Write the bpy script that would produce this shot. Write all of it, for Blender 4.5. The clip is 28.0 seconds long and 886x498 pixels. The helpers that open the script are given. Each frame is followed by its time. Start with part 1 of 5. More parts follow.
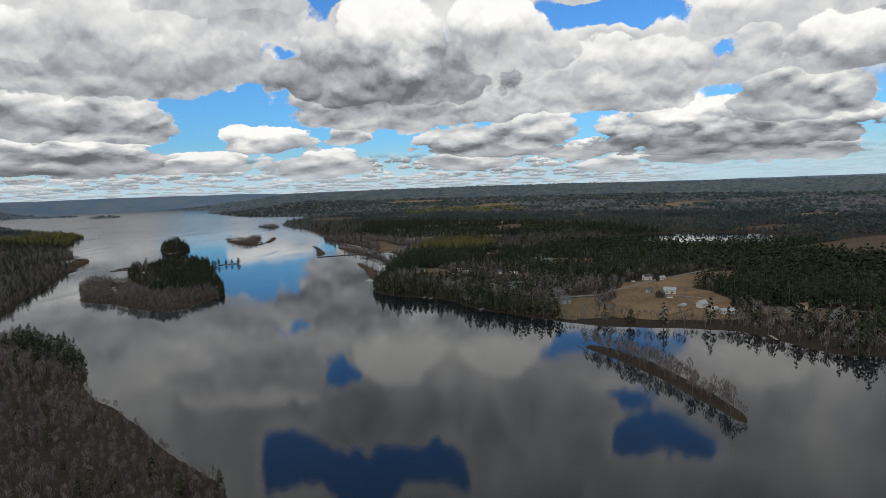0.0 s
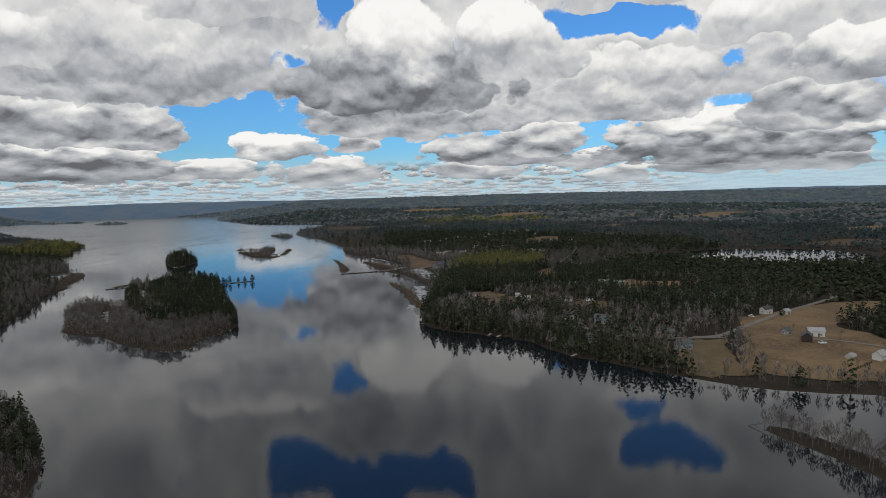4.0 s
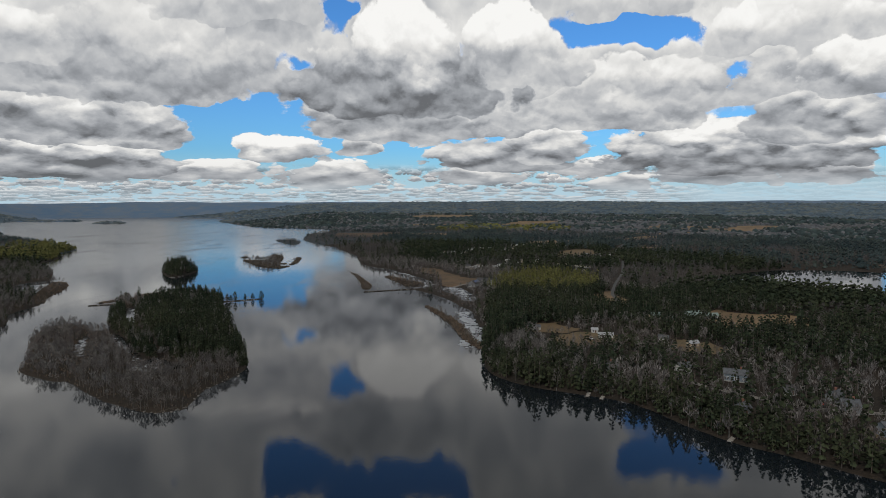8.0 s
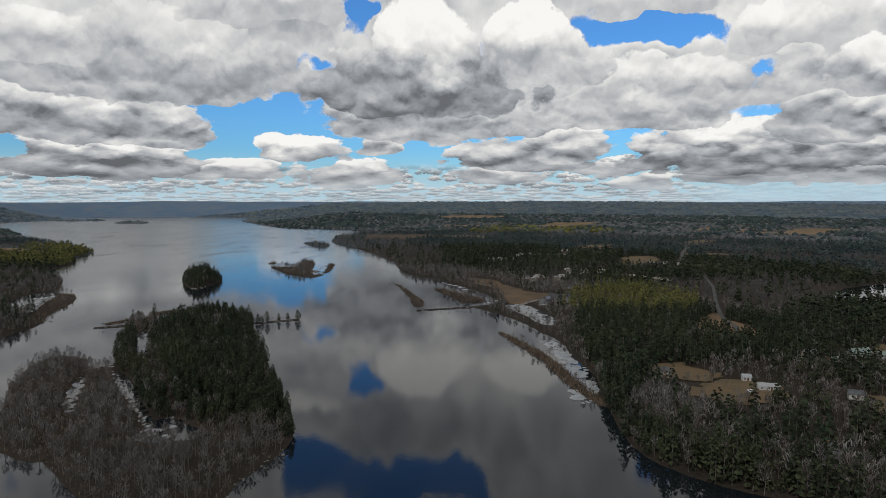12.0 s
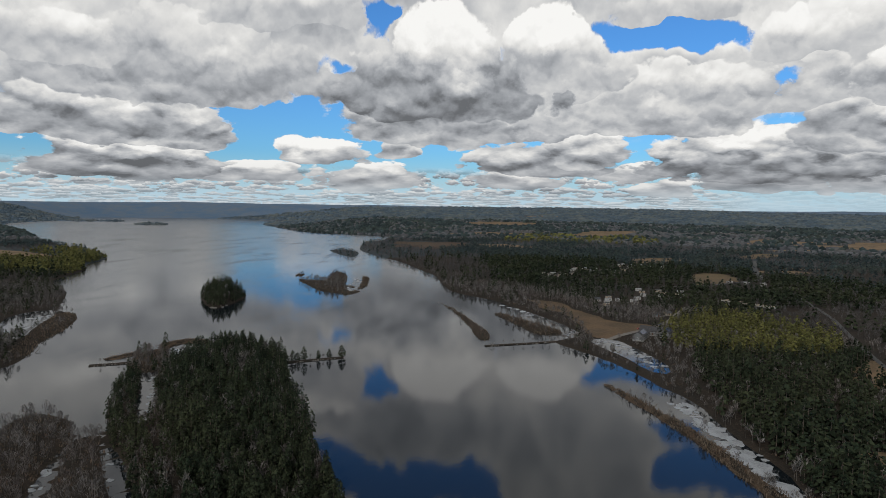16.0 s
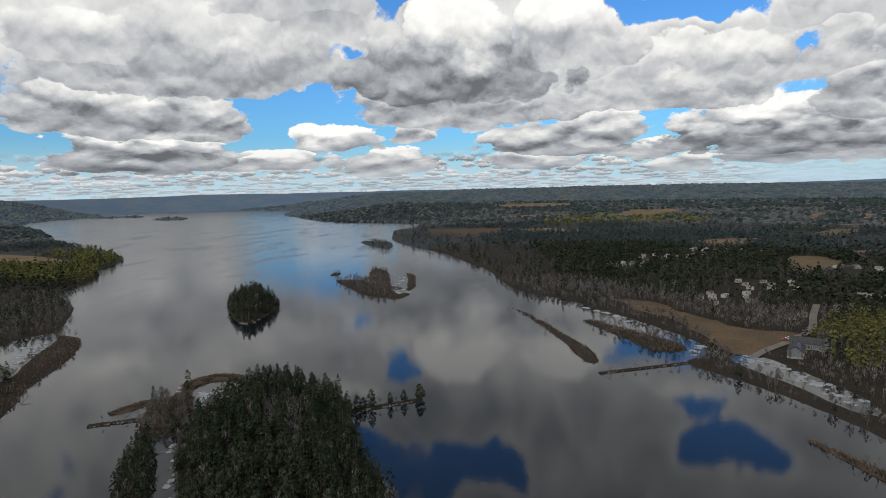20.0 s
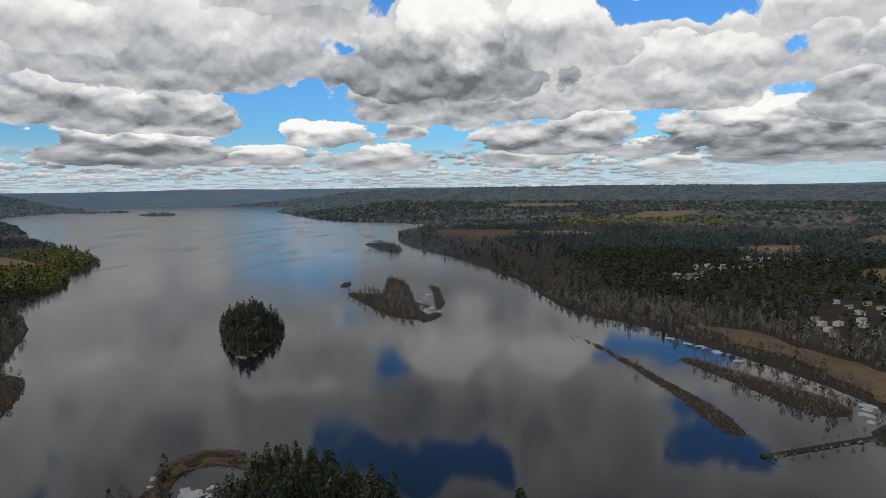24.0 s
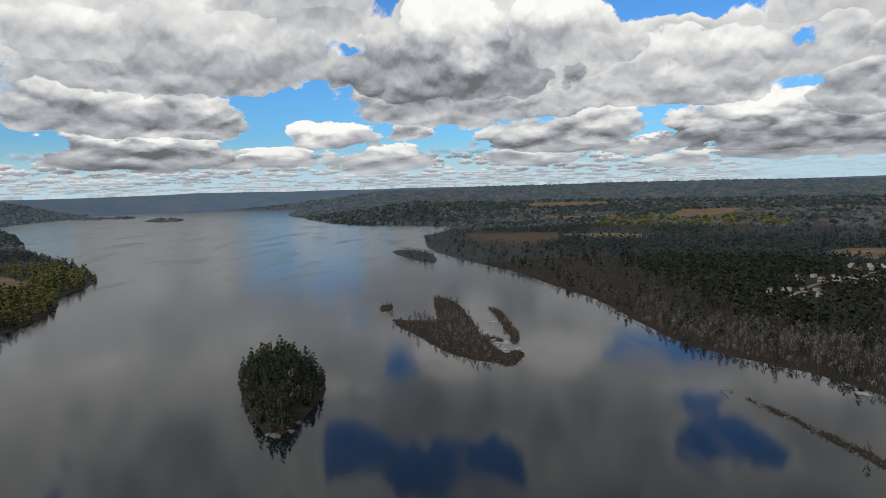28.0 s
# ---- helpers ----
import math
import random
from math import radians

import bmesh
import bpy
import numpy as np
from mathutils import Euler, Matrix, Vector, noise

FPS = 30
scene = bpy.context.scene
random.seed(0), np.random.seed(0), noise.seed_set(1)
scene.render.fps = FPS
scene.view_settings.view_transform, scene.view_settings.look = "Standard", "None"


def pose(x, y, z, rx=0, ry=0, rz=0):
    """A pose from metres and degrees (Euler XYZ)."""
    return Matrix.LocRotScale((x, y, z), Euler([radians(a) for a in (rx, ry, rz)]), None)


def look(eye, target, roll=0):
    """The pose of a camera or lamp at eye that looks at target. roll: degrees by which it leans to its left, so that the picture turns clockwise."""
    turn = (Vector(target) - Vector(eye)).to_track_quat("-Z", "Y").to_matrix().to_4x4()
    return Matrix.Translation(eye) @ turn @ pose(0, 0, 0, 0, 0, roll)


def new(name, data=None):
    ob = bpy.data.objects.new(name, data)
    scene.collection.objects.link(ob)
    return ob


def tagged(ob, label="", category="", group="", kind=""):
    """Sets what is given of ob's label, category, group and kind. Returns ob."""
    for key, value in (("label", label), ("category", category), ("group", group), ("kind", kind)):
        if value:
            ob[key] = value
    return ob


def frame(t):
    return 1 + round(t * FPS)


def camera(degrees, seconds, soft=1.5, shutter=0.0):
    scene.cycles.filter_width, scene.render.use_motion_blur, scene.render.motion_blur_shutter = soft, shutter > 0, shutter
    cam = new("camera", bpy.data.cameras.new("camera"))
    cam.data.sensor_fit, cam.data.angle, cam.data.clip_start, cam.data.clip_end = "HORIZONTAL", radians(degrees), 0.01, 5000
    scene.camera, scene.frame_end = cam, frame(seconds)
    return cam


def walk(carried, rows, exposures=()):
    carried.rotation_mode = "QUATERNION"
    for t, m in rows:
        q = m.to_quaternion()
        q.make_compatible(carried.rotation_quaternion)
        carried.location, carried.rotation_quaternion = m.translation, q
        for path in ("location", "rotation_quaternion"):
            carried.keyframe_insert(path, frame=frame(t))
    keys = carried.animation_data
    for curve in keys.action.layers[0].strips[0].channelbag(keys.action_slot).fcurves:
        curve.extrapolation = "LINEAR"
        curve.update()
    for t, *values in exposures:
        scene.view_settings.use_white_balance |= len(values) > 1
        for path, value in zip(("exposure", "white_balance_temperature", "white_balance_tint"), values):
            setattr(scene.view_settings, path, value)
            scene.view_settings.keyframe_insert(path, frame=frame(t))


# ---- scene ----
cam = camera(72.23, 28.0, soft=0.8)
METRES, EYE, TILT, LEAN, TURN = 874.4, 100.0, -5.74, 1.86, 0.0
ROWS = [
    (0.0, 0.0, 0.0, 0.0, 0.0, 0.0, -0.0),
    (0.5, -0.0066, 0.0164, 0.0016, -0.14, 0.17, -0.23),
    (1.0, -0.013, 0.0326, 0.0035, -0.24, 0.38, -0.62),
    (1.5, -0.0196, 0.049, 0.005, -0.22, 0.56, -1.03),
    (2.0, -0.0262, 0.0655, 0.0067, -0.03, 0.59, -1.08),
    (2.5, -0.0329, 0.0818, 0.0084, 0.29, 0.54, -0.84),
    (3.0, -0.0397, 0.098, 0.0101, 0.56, 0.56, -0.6),
    (3.5, -0.0462, 0.1145, 0.0117, 0.7, 0.66, -0.46),
    (5.5, -0.0729, 0.1778, 0.0191, 0.75, 0.98, -0.56),
    (6.0, -0.0795, 0.1942, 0.021, 0.69, 1.12, -0.91),
    (6.5, -0.0863, 0.2104, 0.0228, 0.65, 1.19, -1.17),
    (7.0, -0.0932, 0.2265, 0.0249, 0.65, 1.19, -1.33),
    (7.5, -0.1, 0.2427, 0.0265, 0.68, 1.21, -1.56),
    (8.0, -0.107, 0.2588, 0.0283, 0.73, 1.24, -1.78),
    (8.5, -0.114, 0.2749, 0.03, 0.82, 1.28, -1.98),
    (9.0, -0.121, 0.2909, 0.0316, 0.97, 1.38, -2.28),
    (9.5, -0.1282, 0.3068, 0.0333, 1.17, 1.41, -2.47),
    (10.0, -0.1353, 0.3227, 0.0351, 1.49, 1.33, -2.35),
    (10.5, -0.1424, 0.3383, 0.0367, 1.79, 1.27, -2.29),
    (11.0, -0.1496, 0.3539, 0.0387, 2.02, 1.22, -2.31),
    (11.5, -0.1566, 0.3694, 0.0406, 2.23, 1.17, -2.23),
    (12.0, -0.1639, 0.3849, 0.0423, 2.55, 1.12, -2.1),
    (12.5, -0.1711, 0.4005, 0.0441, 2.88, 1.11, -2.03),
    (14.5, -0.2, 0.4614, 0.0523, 3.23, 1.58, -3.07),
    (15.0, -0.208, 0.4774, 0.0542, 3.46, 1.57, -3.16),
    (15.5, -0.2159, 0.4931, 0.0562, 3.78, 1.53, -3.19),
    (16.0, -0.224, 0.509, 0.0578, 4.11, 1.45, -3.1),
    (16.5, -0.2321, 0.5246, 0.0596, 4.41, 1.36, -2.97),
    (17.0, -0.2402, 0.5403, 0.0614, 4.66, 1.26, -2.81),
    (17.5, -0.2484, 0.5558, 0.0631, 4.9, 1.09, -2.51),
    (18.0, -0.2565, 0.5716, 0.0649, 5.17, 0.9, -2.21),
    (18.5, -0.2647, 0.5871, 0.0666, 5.42, 0.67, -1.95),
    (19.0, -0.2728, 0.6026, 0.0684, 5.64, 0.42, -1.8),
    (19.5, -0.2809, 0.6182, 0.0701, 5.78, 0.1, -1.45),
    (20.0, -0.2891, 0.6338, 0.0719, 5.85, -0.22, -1.06),
    (20.5, -0.2973, 0.6495, 0.0733, 5.81, -0.47, -0.81),
    (21.0, -0.3054, 0.6653, 0.0749, 5.7, -0.68, -0.66),
    (21.5, -0.3135, 0.6811, 0.0765, 5.58, -0.75, -0.69),
    (23.5, -0.3448, 0.7434, 0.0825, 4.88, -0.45, -1.84),
    (24.0, -0.354, 0.7611, 0.0841, 4.92, -0.42, -1.67),
    (24.5, -0.3631, 0.7784, 0.0858, 5.13, -0.44, -1.33),
    (25.0, -0.3721, 0.7955, 0.0877, 5.39, -0.47, -1.02),
    (25.5, -0.381, 0.8127, 0.0892, 5.62, -0.51, -0.73),
    (26.0, -0.3901, 0.8298, 0.091, 5.82, -0.64, -0.32),
    (26.5, -0.399, 0.847, 0.0928, 5.92, -0.73, -0.04),
    (27.0, -0.4078, 0.8642, 0.0945, 5.88, -0.69, -0.17),
    (27.5, -0.4167, 0.8815, 0.0963, 5.74, -0.59, -0.5),
    (28.0, -0.4255, 0.8988, 0.0982, 5.64, -0.49, -0.83),
]
walk(cam, [(t, pose(0, 0, EYE, TILT, LEAN, TURN) @ pose(METRES * x, METRES * y, METRES * z, 90 + pitch, roll, yaw)) for t, x, y, z, yaw, pitch, roll in ROWS],
     [(0.0, 0.09), (3.0, 0.0), (16.0, 0.0), (21.0, 0.14), (24.0, 0.05), (28.0, 0.07)])

# ---- light ----
SUN_EL, SUN_AZ = 41.0, 205.0          # degrees; azimuth clockwise from +Y, so behind and to the left of the flight
world = bpy.data.worlds.new("world")
scene.world = world
world.use_nodes = True
wn, wl = world.node_tree.nodes, world.node_tree.links
wn.clear()


class Net:
    """Small helper that strings nodes together."""

    def __init__(self, nodes, links):
        self.nodes, self.links = nodes, links

    def put(self, socket, value):
        if isinstance(value, bpy.types.NodeSocket):
            self.links.new(value, socket)
        elif value is not None:
            socket.default_value = value

    def math(self, op, a, b=None, c=None, clamp=False):
        n = self.nodes.new("ShaderNodeMath")
        n.operation, n.use_clamp = op, clamp
        for i, v in enumerate((a, b, c)):
            if v is not None:
                self.put(n.inputs[i], v)
        return n.outputs[0]

    def vec(self, op, a, b=None):
        n = self.nodes.new("ShaderNodeVectorMath")
        n.operation = op
        self.put(n.inputs[0], a)
        if b is not None:
            self.put(n.inputs[3] if op == "SCALE" else n.inputs[1], b)
        return n.outputs[0]

    def xyz(self, x, y, z):
        n = self.nodes.new("ShaderNodeCombineXYZ")
        for i, v in enumerate((x, y, z)):
            self.put(n.inputs[i], v)
        return n.outputs[0]

    def noise(self, vector, scale, detail=4.0, rough=0.55, distortion=0.0, colour=False):
        n = self.nodes.new("ShaderNodeTexNoise")
        self.put(n.inputs["Vector"], vector)
        self.put(n.inputs["Scale"], scale)
        n.inputs["Detail"].default_value, n.inputs["Roughness"].default_value = detail, rough
        n.inputs["Distortion"].default_value = distortion
        return n.outputs["Color" if colour else "Fac"]

    def ramp(self, value, lo, hi, a=0.0, b=1.0, smooth=True):
        n = self.nodes.new("ShaderNodeMapRange")
        n.interpolation_type = "SMOOTHSTEP" if smooth else "LINEAR"
        for i, v in enumerate((value, lo, hi, a, b)):
            self.put(n.inputs[i], v)
        return n.outputs[0]

    def mix(self, fac, a, b, blend="MIX"):
        n = self.nodes.new("ShaderNodeMix")
        n.data_type, n.blend_type = "RGBA", blend
        self.put(n.inputs["Factor"], fac)
        for key, v in (("A", a), ("B", b)):
            s = [i for i in n.inputs if i.name == key and i.type == "RGBA"][0]
            self.put(s, v if isinstance(v, bpy.types.NodeSocket) else (*v, 1.0))
        return [o for o in n.outputs if o.type == "RGBA"][0]


def build_sky():
    g = Net(wn, wl)
    sky = wn.new("ShaderNodeTexSky")
    sky.sky_type, sky.sun_disc = "NISHITA", False
    sky.sun_elevation, sky.sun_rotation = radians(SUN_EL), radians(SUN_AZ)
    sky.altitude, sky.air_density, sky.dust_density, sky.ozone_density = 100.0, 1.3, 0.6, 3.0
    blue = g.mix(1.0, g.vec("SCALE", sky.outputs[0], 0.115), (0.32, 0.67, 1.10), "MULTIPLY")
    way = wn.new("ShaderNodeTexCoord").outputs["Generated"]
    s = wn.new("ShaderNodeSeparateXYZ")
    wl.new(way, s.inputs[0])
    dx, dy, dz = s.outputs
    az = g.math("MULTIPLY", g.math("ARCTAN2", dx, dy), 57.2958)
    el = g.math("MULTIPLY", g.math("ARCSINE", dz), 57.2958)
    side = wn.new("ShaderNodeVectorMath")
    side.operation = "NORMALIZE"
    wl.new(g.xyz(dx, dy, 0.0), side.inputs[0])
    base = g.math("ADD", g.math("MAXIMUM", el, 0.0), 2.4)

    def spread_out(rise):
        """Places on the cloud layer: heaps shrink towards the horizon."""
        reach = g.math("POWER", g.math("MULTIPLY_ADD", base, 0.01745, rise), -0.28)
        return g.vec("SCALE", side.outputs[0], g.math("MULTIPLY", reach, 3.1))

    def heap(p, detail):
        """Billows: rounded puffs on a rolling field."""
        soft = g.noise(g.vec("ADD", p, (3.7, 8.1, 0.4)), 1.5, detail, 0.52, 0.15)
        v = wn.new("ShaderNodeTexVoronoi")
        wl.new(g.vec("ADD", p, g.vec("SCALE", warp, 0.30)), v.inputs["Vector"])
        v.inputs["Scale"].default_value, v.inputs["Detail"].default_value = 2.6, 1.6
        v.inputs["Roughness"].default_value = 0.55
        puff = g.math("SUBTRACT", 0.42, v.outputs["Distance"])
        return g.math("MULTIPLY_ADD", puff, 0.60, g.math("MULTIPLY_ADD", soft, 1.5, -0.75))

    p0 = spread_out(0.0)
    warp = g.vec("SUBTRACT", g.noise(p0, 3.6, 5, 0.62, colour=True), (0.5, 0.5, 0.5))
    here, above = heap(p0, 5.5), heap(spread_out(0.011), 5.5)
    relief = g.math("SUBTRACT", here, above)
    broad = g.noise(g.vec("ADD", p0, (1.3, 0.2, 4.0)), 0.9, 3, 0.5)
    # rows of small far heaps low over the horizon
    low = g.math("MULTIPLY", g.math("LOGARITHM", g.math("ADD", g.math("MAXIMUM", el, 0.0), 0.9), 2.71828), 6.2)
    lowp = g.xyz(g.math("MULTIPLY", az, 0.80), low, 5.0)
    lowp = g.vec("ADD", lowp, g.vec("SCALE", g.vec("SUBTRACT", g.noise(lowp, 2.2, 6, 0.65, colour=True), (0.5, 0.5, 0.5)), 1.35))
    lcell = wn.new("ShaderNodeTexVoronoi")
    wl.new(lowp, lcell.inputs["Vector"])
    lcell.inputs["Scale"].default_value = 1.0
    rise = wn.new("ShaderNodeSeparateXYZ")
    wl.new(g.vec("SUBTRACT", lowp, lcell.outputs["Position"]), rise.inputs[0])
    tone = g.ramp(rise.outputs[1], -0.25, 0.40, 0.36, 0.84)
    cover = g.math("MULTIPLY", g.ramp(g.math("MULTIPLY_ADD", broad, 0.5, g.math("SUBTRACT", 0.46, lcell.outputs["Distance"])), 0.0, 0.16), g.ramp(el, 3.6, 2.4, 0.0, 1.0))
    cover = g.math("MULTIPLY", cover, g.ramp(az, 17.0, 24.0, 1.0, 0.25))
    azw = g.math("MULTIPLY_ADD", broad, 7.0, g.math("SUBTRACT", az, 3.5))
    sway = g.noise(g.vec("ADD", p0, (7.3, 2.2, 1.0)), 1.7, 4, 0.55)
    elw = g.math("MULTIPLY_ADD", g.math("SUBTRACT", sway, 0.5), g.math("MULTIPLY_ADD", el, 0.34, 0.6), el)
    # the deck behind and overhead, with its openings
    azo = g.math("MULTIPLY_ADD", warp_x(g, warp), 9.0, azw)
    gaps = None
    for a, e, wa, we, deep in OPENINGS:
        u = g.math("MULTIPLY_ADD", azo, 1.0 / wa, -a / wa)
        v = g.math("MULTIPLY_ADD", elw, 1.0 / we, -e / we)
        q = g.math("EXPONENT", g.math("MULTIPLY", g.math("MULTIPLY_ADD", u, u, g.math("MULTIPLY", v, v)), -1.0))
        gaps = g.math("MULTIPLY", q, deep) if gaps is None else g.math("MULTIPLY_ADD", q, deep, gaps)
    deck = g.math("SUBTRACT", g.math("MULTIPLY_ADD", here, 1.05, 0.80), gaps)
    body = g.math("MULTIPLY", g.ramp(deck, 0.0, 0.16), g.ramp(g.math("MULTIPLY_ADD", here, 3.0, el), 5.0, 7.5))
    own = g.ramp(g.math("MULTIPLY_ADD", deck, -0.45, broad), 0.05, 0.55, 0.36, 0.80)
    tone = g.math("MULTIPLY_ADD", body, g.math("SUBTRACT", own, tone), tone)
    cover = g.math("MULTIPLY_ADD", body, g.math("SUBTRACT", 1.0, cover), cover)
    edge = g.math("MULTIPLY_ADD", here, 1.25, 1.30)
    lift = g.math("MULTIPLY_ADD", here, 0.55, g.math("MULTIPLY_ADD", broad, 0.5, -0.25))
    # single heaps from far to near, each with a flat grey base and a sunlit crown
    for a, e, wa, we, top, foot in FAR_HEAPS + NEAR_HEAPS:
        u = g.math("MULTIPLY_ADD", azw, 1.0 / wa, -a / wa)
        v = g.math("MULTIPLY_ADD", elw, 1.0 / we, -e / we)
        down = g.math("MAXIMUM", v, g.math("MULTIPLY", v, -3.2))
        q = g.math("MULTIPLY_ADD", down, down, g.math("MULTIPLY", u, u))
        body = g.ramp(g.math("SUBTRACT", edge, q), 0.0, 0.14)
        own = g.ramp(g.math("ADD", v, lift), -0.12, 0.52, foot + 0.08, top + 0.06)
        tone = g.math("MULTIPLY_ADD", body, g.math("SUBTRACT", own, tone), tone)
        cover = g.math("MULTIPLY_ADD", body, g.math("SUBTRACT", 1.0, cover), cover)
    tone = g.math("MULTIPLY_ADD", relief, g.ramp(el, 1.0, 5.0, 0.4, 0.72), tone)
    tone = g.math("MINIMUM", g.math("MAXIMUM", tone, 0.15), 0.93)
    tone = g.math("MULTIPLY", tone, g.math("MULTIPLY", g.ramp(el, 26.0, 58.0, 1.0, 0.27), g.ramp(el, 0.5, 5.0, 0.78, 1.0)))
    warm = g.mix(g.ramp(tone, 0.25, 0.80), (0.940, 0.987, 1.062), (1.002, 0.995, 0.972))
    cloud = g.vec("SCALE", warm, tone)
    colour = g.mix(g.ramp(el, 0.0, 5.0), (0.44, 0.63, 0.74), blue)
    colour = g.mix(cover, colour, cloud)
    # thin far haze along the horizon
    colour = g.mix(g.math("MULTIPLY", g.ramp(el, 2.4, 0.0), 0.45), colour, (0.47, 0.60, 0.68))
    bg = wn.new("ShaderNodeBackground")
    wl.new(colour, bg.inputs[0])
    bg.inputs[1].default_value = 1.0
    wl.new(bg.outputs[0], wn.new("ShaderNodeOutputWorld").inputs[0])


def warp_x(g, vector):
    s = g.nodes.new("ShaderNodeSeparateXYZ")
    g.links.new(vector, s.inputs[0])
    return s.outputs[0]


# clouds: azimuth, elevation of the base, half width, height in degrees, brightness of crown and of base
FAR_HEAPS = [
    (-36.0, 2.4, 4.4, 1.0, 0.75, 0.38), (-28.5, 2.1, 3.8, 0.7, 0.7, 0.4), (-21.6, 2.4, 4.2, 1.8, 0.9, 0.42), (-11.9, 2.0, 5.4, 2.4, 0.88, 0.4), (1.2, 2.0, 5.8, 1.5, 0.85, 0.36),
    (8.3, 3.0, 3.1, 0.9, 0.6, 0.36), (12.1, 2.8, 3.0, 1.5, 0.85, 0.4), (15.3, 1.3, 2.7, 1.5, 0.85, 0.45), (22.8, 1.8, 6.1, 1.6, 0.88, 0.38), (31.6, 1.9, 4.4, 1.8, 0.85, 0.36),
    (-15.2, 4.2, 4.4, 2.6, 0.92, 0.4), (-8.5, 4.6, 2.9, 1.8, 0.62, 0.36), (4.9, 3.4, 7.3, 2.6, 0.6, 0.26), (8.2, 4.6, 3.6, 4.0, 0.92, 0.4), (-32.2, 2.9, 8.3, 3.8, 0.9, 0.24)]
NEAR_HEAPS = [
    (24.5, 3.4, 12.2, 5.1, 0.82, 0.25), (30.0, 6.0, 6.4, 4.3, 0.8, 0.3), (-31.3, 5.4, 10.5, 3.1, 0.82, 0.3), (-3.5, 6.9, 10.9, 5.0, 0.85, 0.33), (13.9, 7.9, 11.1, 4.8, 0.78, 0.42),
    (-33.2, 6.4, 11.6, 4.8, 0.8, 0.3), (-28.3, 10.4, 13.8, 6.5, 0.62, 0.34), (5.3, 11.6, 7.2, 6.1, 0.88, 0.45), (20.8, 8.8, 11.0, 4.1, 0.72, 0.42), (-4.6, 9.9, 10.4, 8.1, 0.85, 0.2),
    (28.5, 12.7, 8.8, 3.7, 0.82, 0.5), (-36.7, 12.0, 6.0, 4.3, 0.75, 0.42), (32.4, 8.6, 5.0, 3.3, 0.85, 0.36), (-17.7, 15.9, 8.2, 4.0, 0.8, 0.45), (15.1, 16.7, 8.0, 2.6, 0.8, 0.5)]
# openings in the deck overhead: azimuth, elevation, half widths, depth
OPENINGS = [(-5.0, 25.6, 9.0, 2.6, 1.15), (-13.0, 24.0, 4.5, 1.8, 0.5), (21.0, 22.6, 6.0, 1.4, 0.9), (16.5, 19.2, 3.2, 1.2, 0.7), (15.0, 14.8, 6.0, 1.4, 1.0),
            (-17.0, 9.2, 6.2, 2.1, 1.4), (13.0, 7.2, 4.5, 1.3, 1.2), (-21.5, 5.6, 4.0, 1.3, 0.9), (-4.5, 5.4, 2.5, 0.8, 0.8), (-10.5, 16.8, 1.6, 0.9, 0.6)]
build_sky()
sun_data = bpy.data.lights.new("sun", "SUN")
sun_data.energy, sun_data.angle, sun_data.color = 1.1, radians(5), (1.0, 0.965, 0.91)
sun = new("sun", sun_data)
a, e = radians(SUN_AZ), radians(SUN_EL)
sun.matrix_world = look((math.sin(a) * math.cos(e) * 900, math.cos(a) * math.cos(e) * 900, math.sin(e) * 900), (0, 0, 0))

# ---- materials ----


def material(name, rough=0.85, metal=0.0, spec=0.3):
    m = bpy.data.materials.new(name)
    m.use_nodes = True
    g = Net(m.node_tree.nodes, m.node_tree.links)
    b = m.node_tree.nodes["Principled BSDF"]
    b.inputs["Roughness"].default_value, b.inputs["Metallic"].default_value = rough, metal
    b.inputs["Specular IOR Level"].default_value = spec
    return m, g, b


def place_of(g):
    return g.nodes.new("ShaderNodeNewGeometry").outputs["Position"]


def bump(g, b, height, strength, distance):
    n = g.nodes.new("ShaderNodeBump")
    n.inputs["Strength"].default_value, n.inputs["Distance"].default_value = strength, distance
    g.links.new(height, n.inputs["Height"])
    g.links.new(n.outputs[0], b.inputs["Normal"])


def earth(name, one, two, three, scale=0.06, fine=0.9, rough=0.95):
    """Mottled ground in three tones, at a broad and a fine scale."""
    m, g, b = material(name, rough, spec=0.15)
    p = place_of(g)
    broad = g.noise(p, scale, 5, 0.6)
    grain = g.noise(p, fine, 6, 0.65)
    c = g.mix(g.ramp(broad, 0.36, 0.64), one, two)
    c = g.mix(g.math("MULTIPLY", g.ramp(grain, 0.42, 0.72), 0.75), c, three)
    g.links.new(c, b.inputs["Base Color"])
    bump(g, b, grain, 0.6, 0.4)
    return m


def leafy(name, dark, light, yellow, scale=0.09, vary=1.2):
    """Foliage or twigs: varies from stand to stand, tree to tree and bough to bough."""
    m, g, b = material(name, 0.9, spec=0.1)
    geo = g.nodes.new("ShaderNodeNewGeometry")
    p = geo.outputs["Position"]
    broad = g.noise(p, 0.012, 3, 0.5)
    tree = g.noise(p, scale, 3, 0.6)
    c = g.mix(g.ramp(tree, 0.34, 0.66), dark, light)
    c = g.mix(g.math("MULTIPLY", g.ramp(broad, 0.45, 0.7), 0.55), c, yellow)
    v = g.math("MULTIPLY_ADD", geo.outputs["Random Per Island"], vary, 1.05 - vary / 2)
    c = g.vec("SCALE", c, v)
    g.links.new(c, b.inputs["Base Color"])
    return m


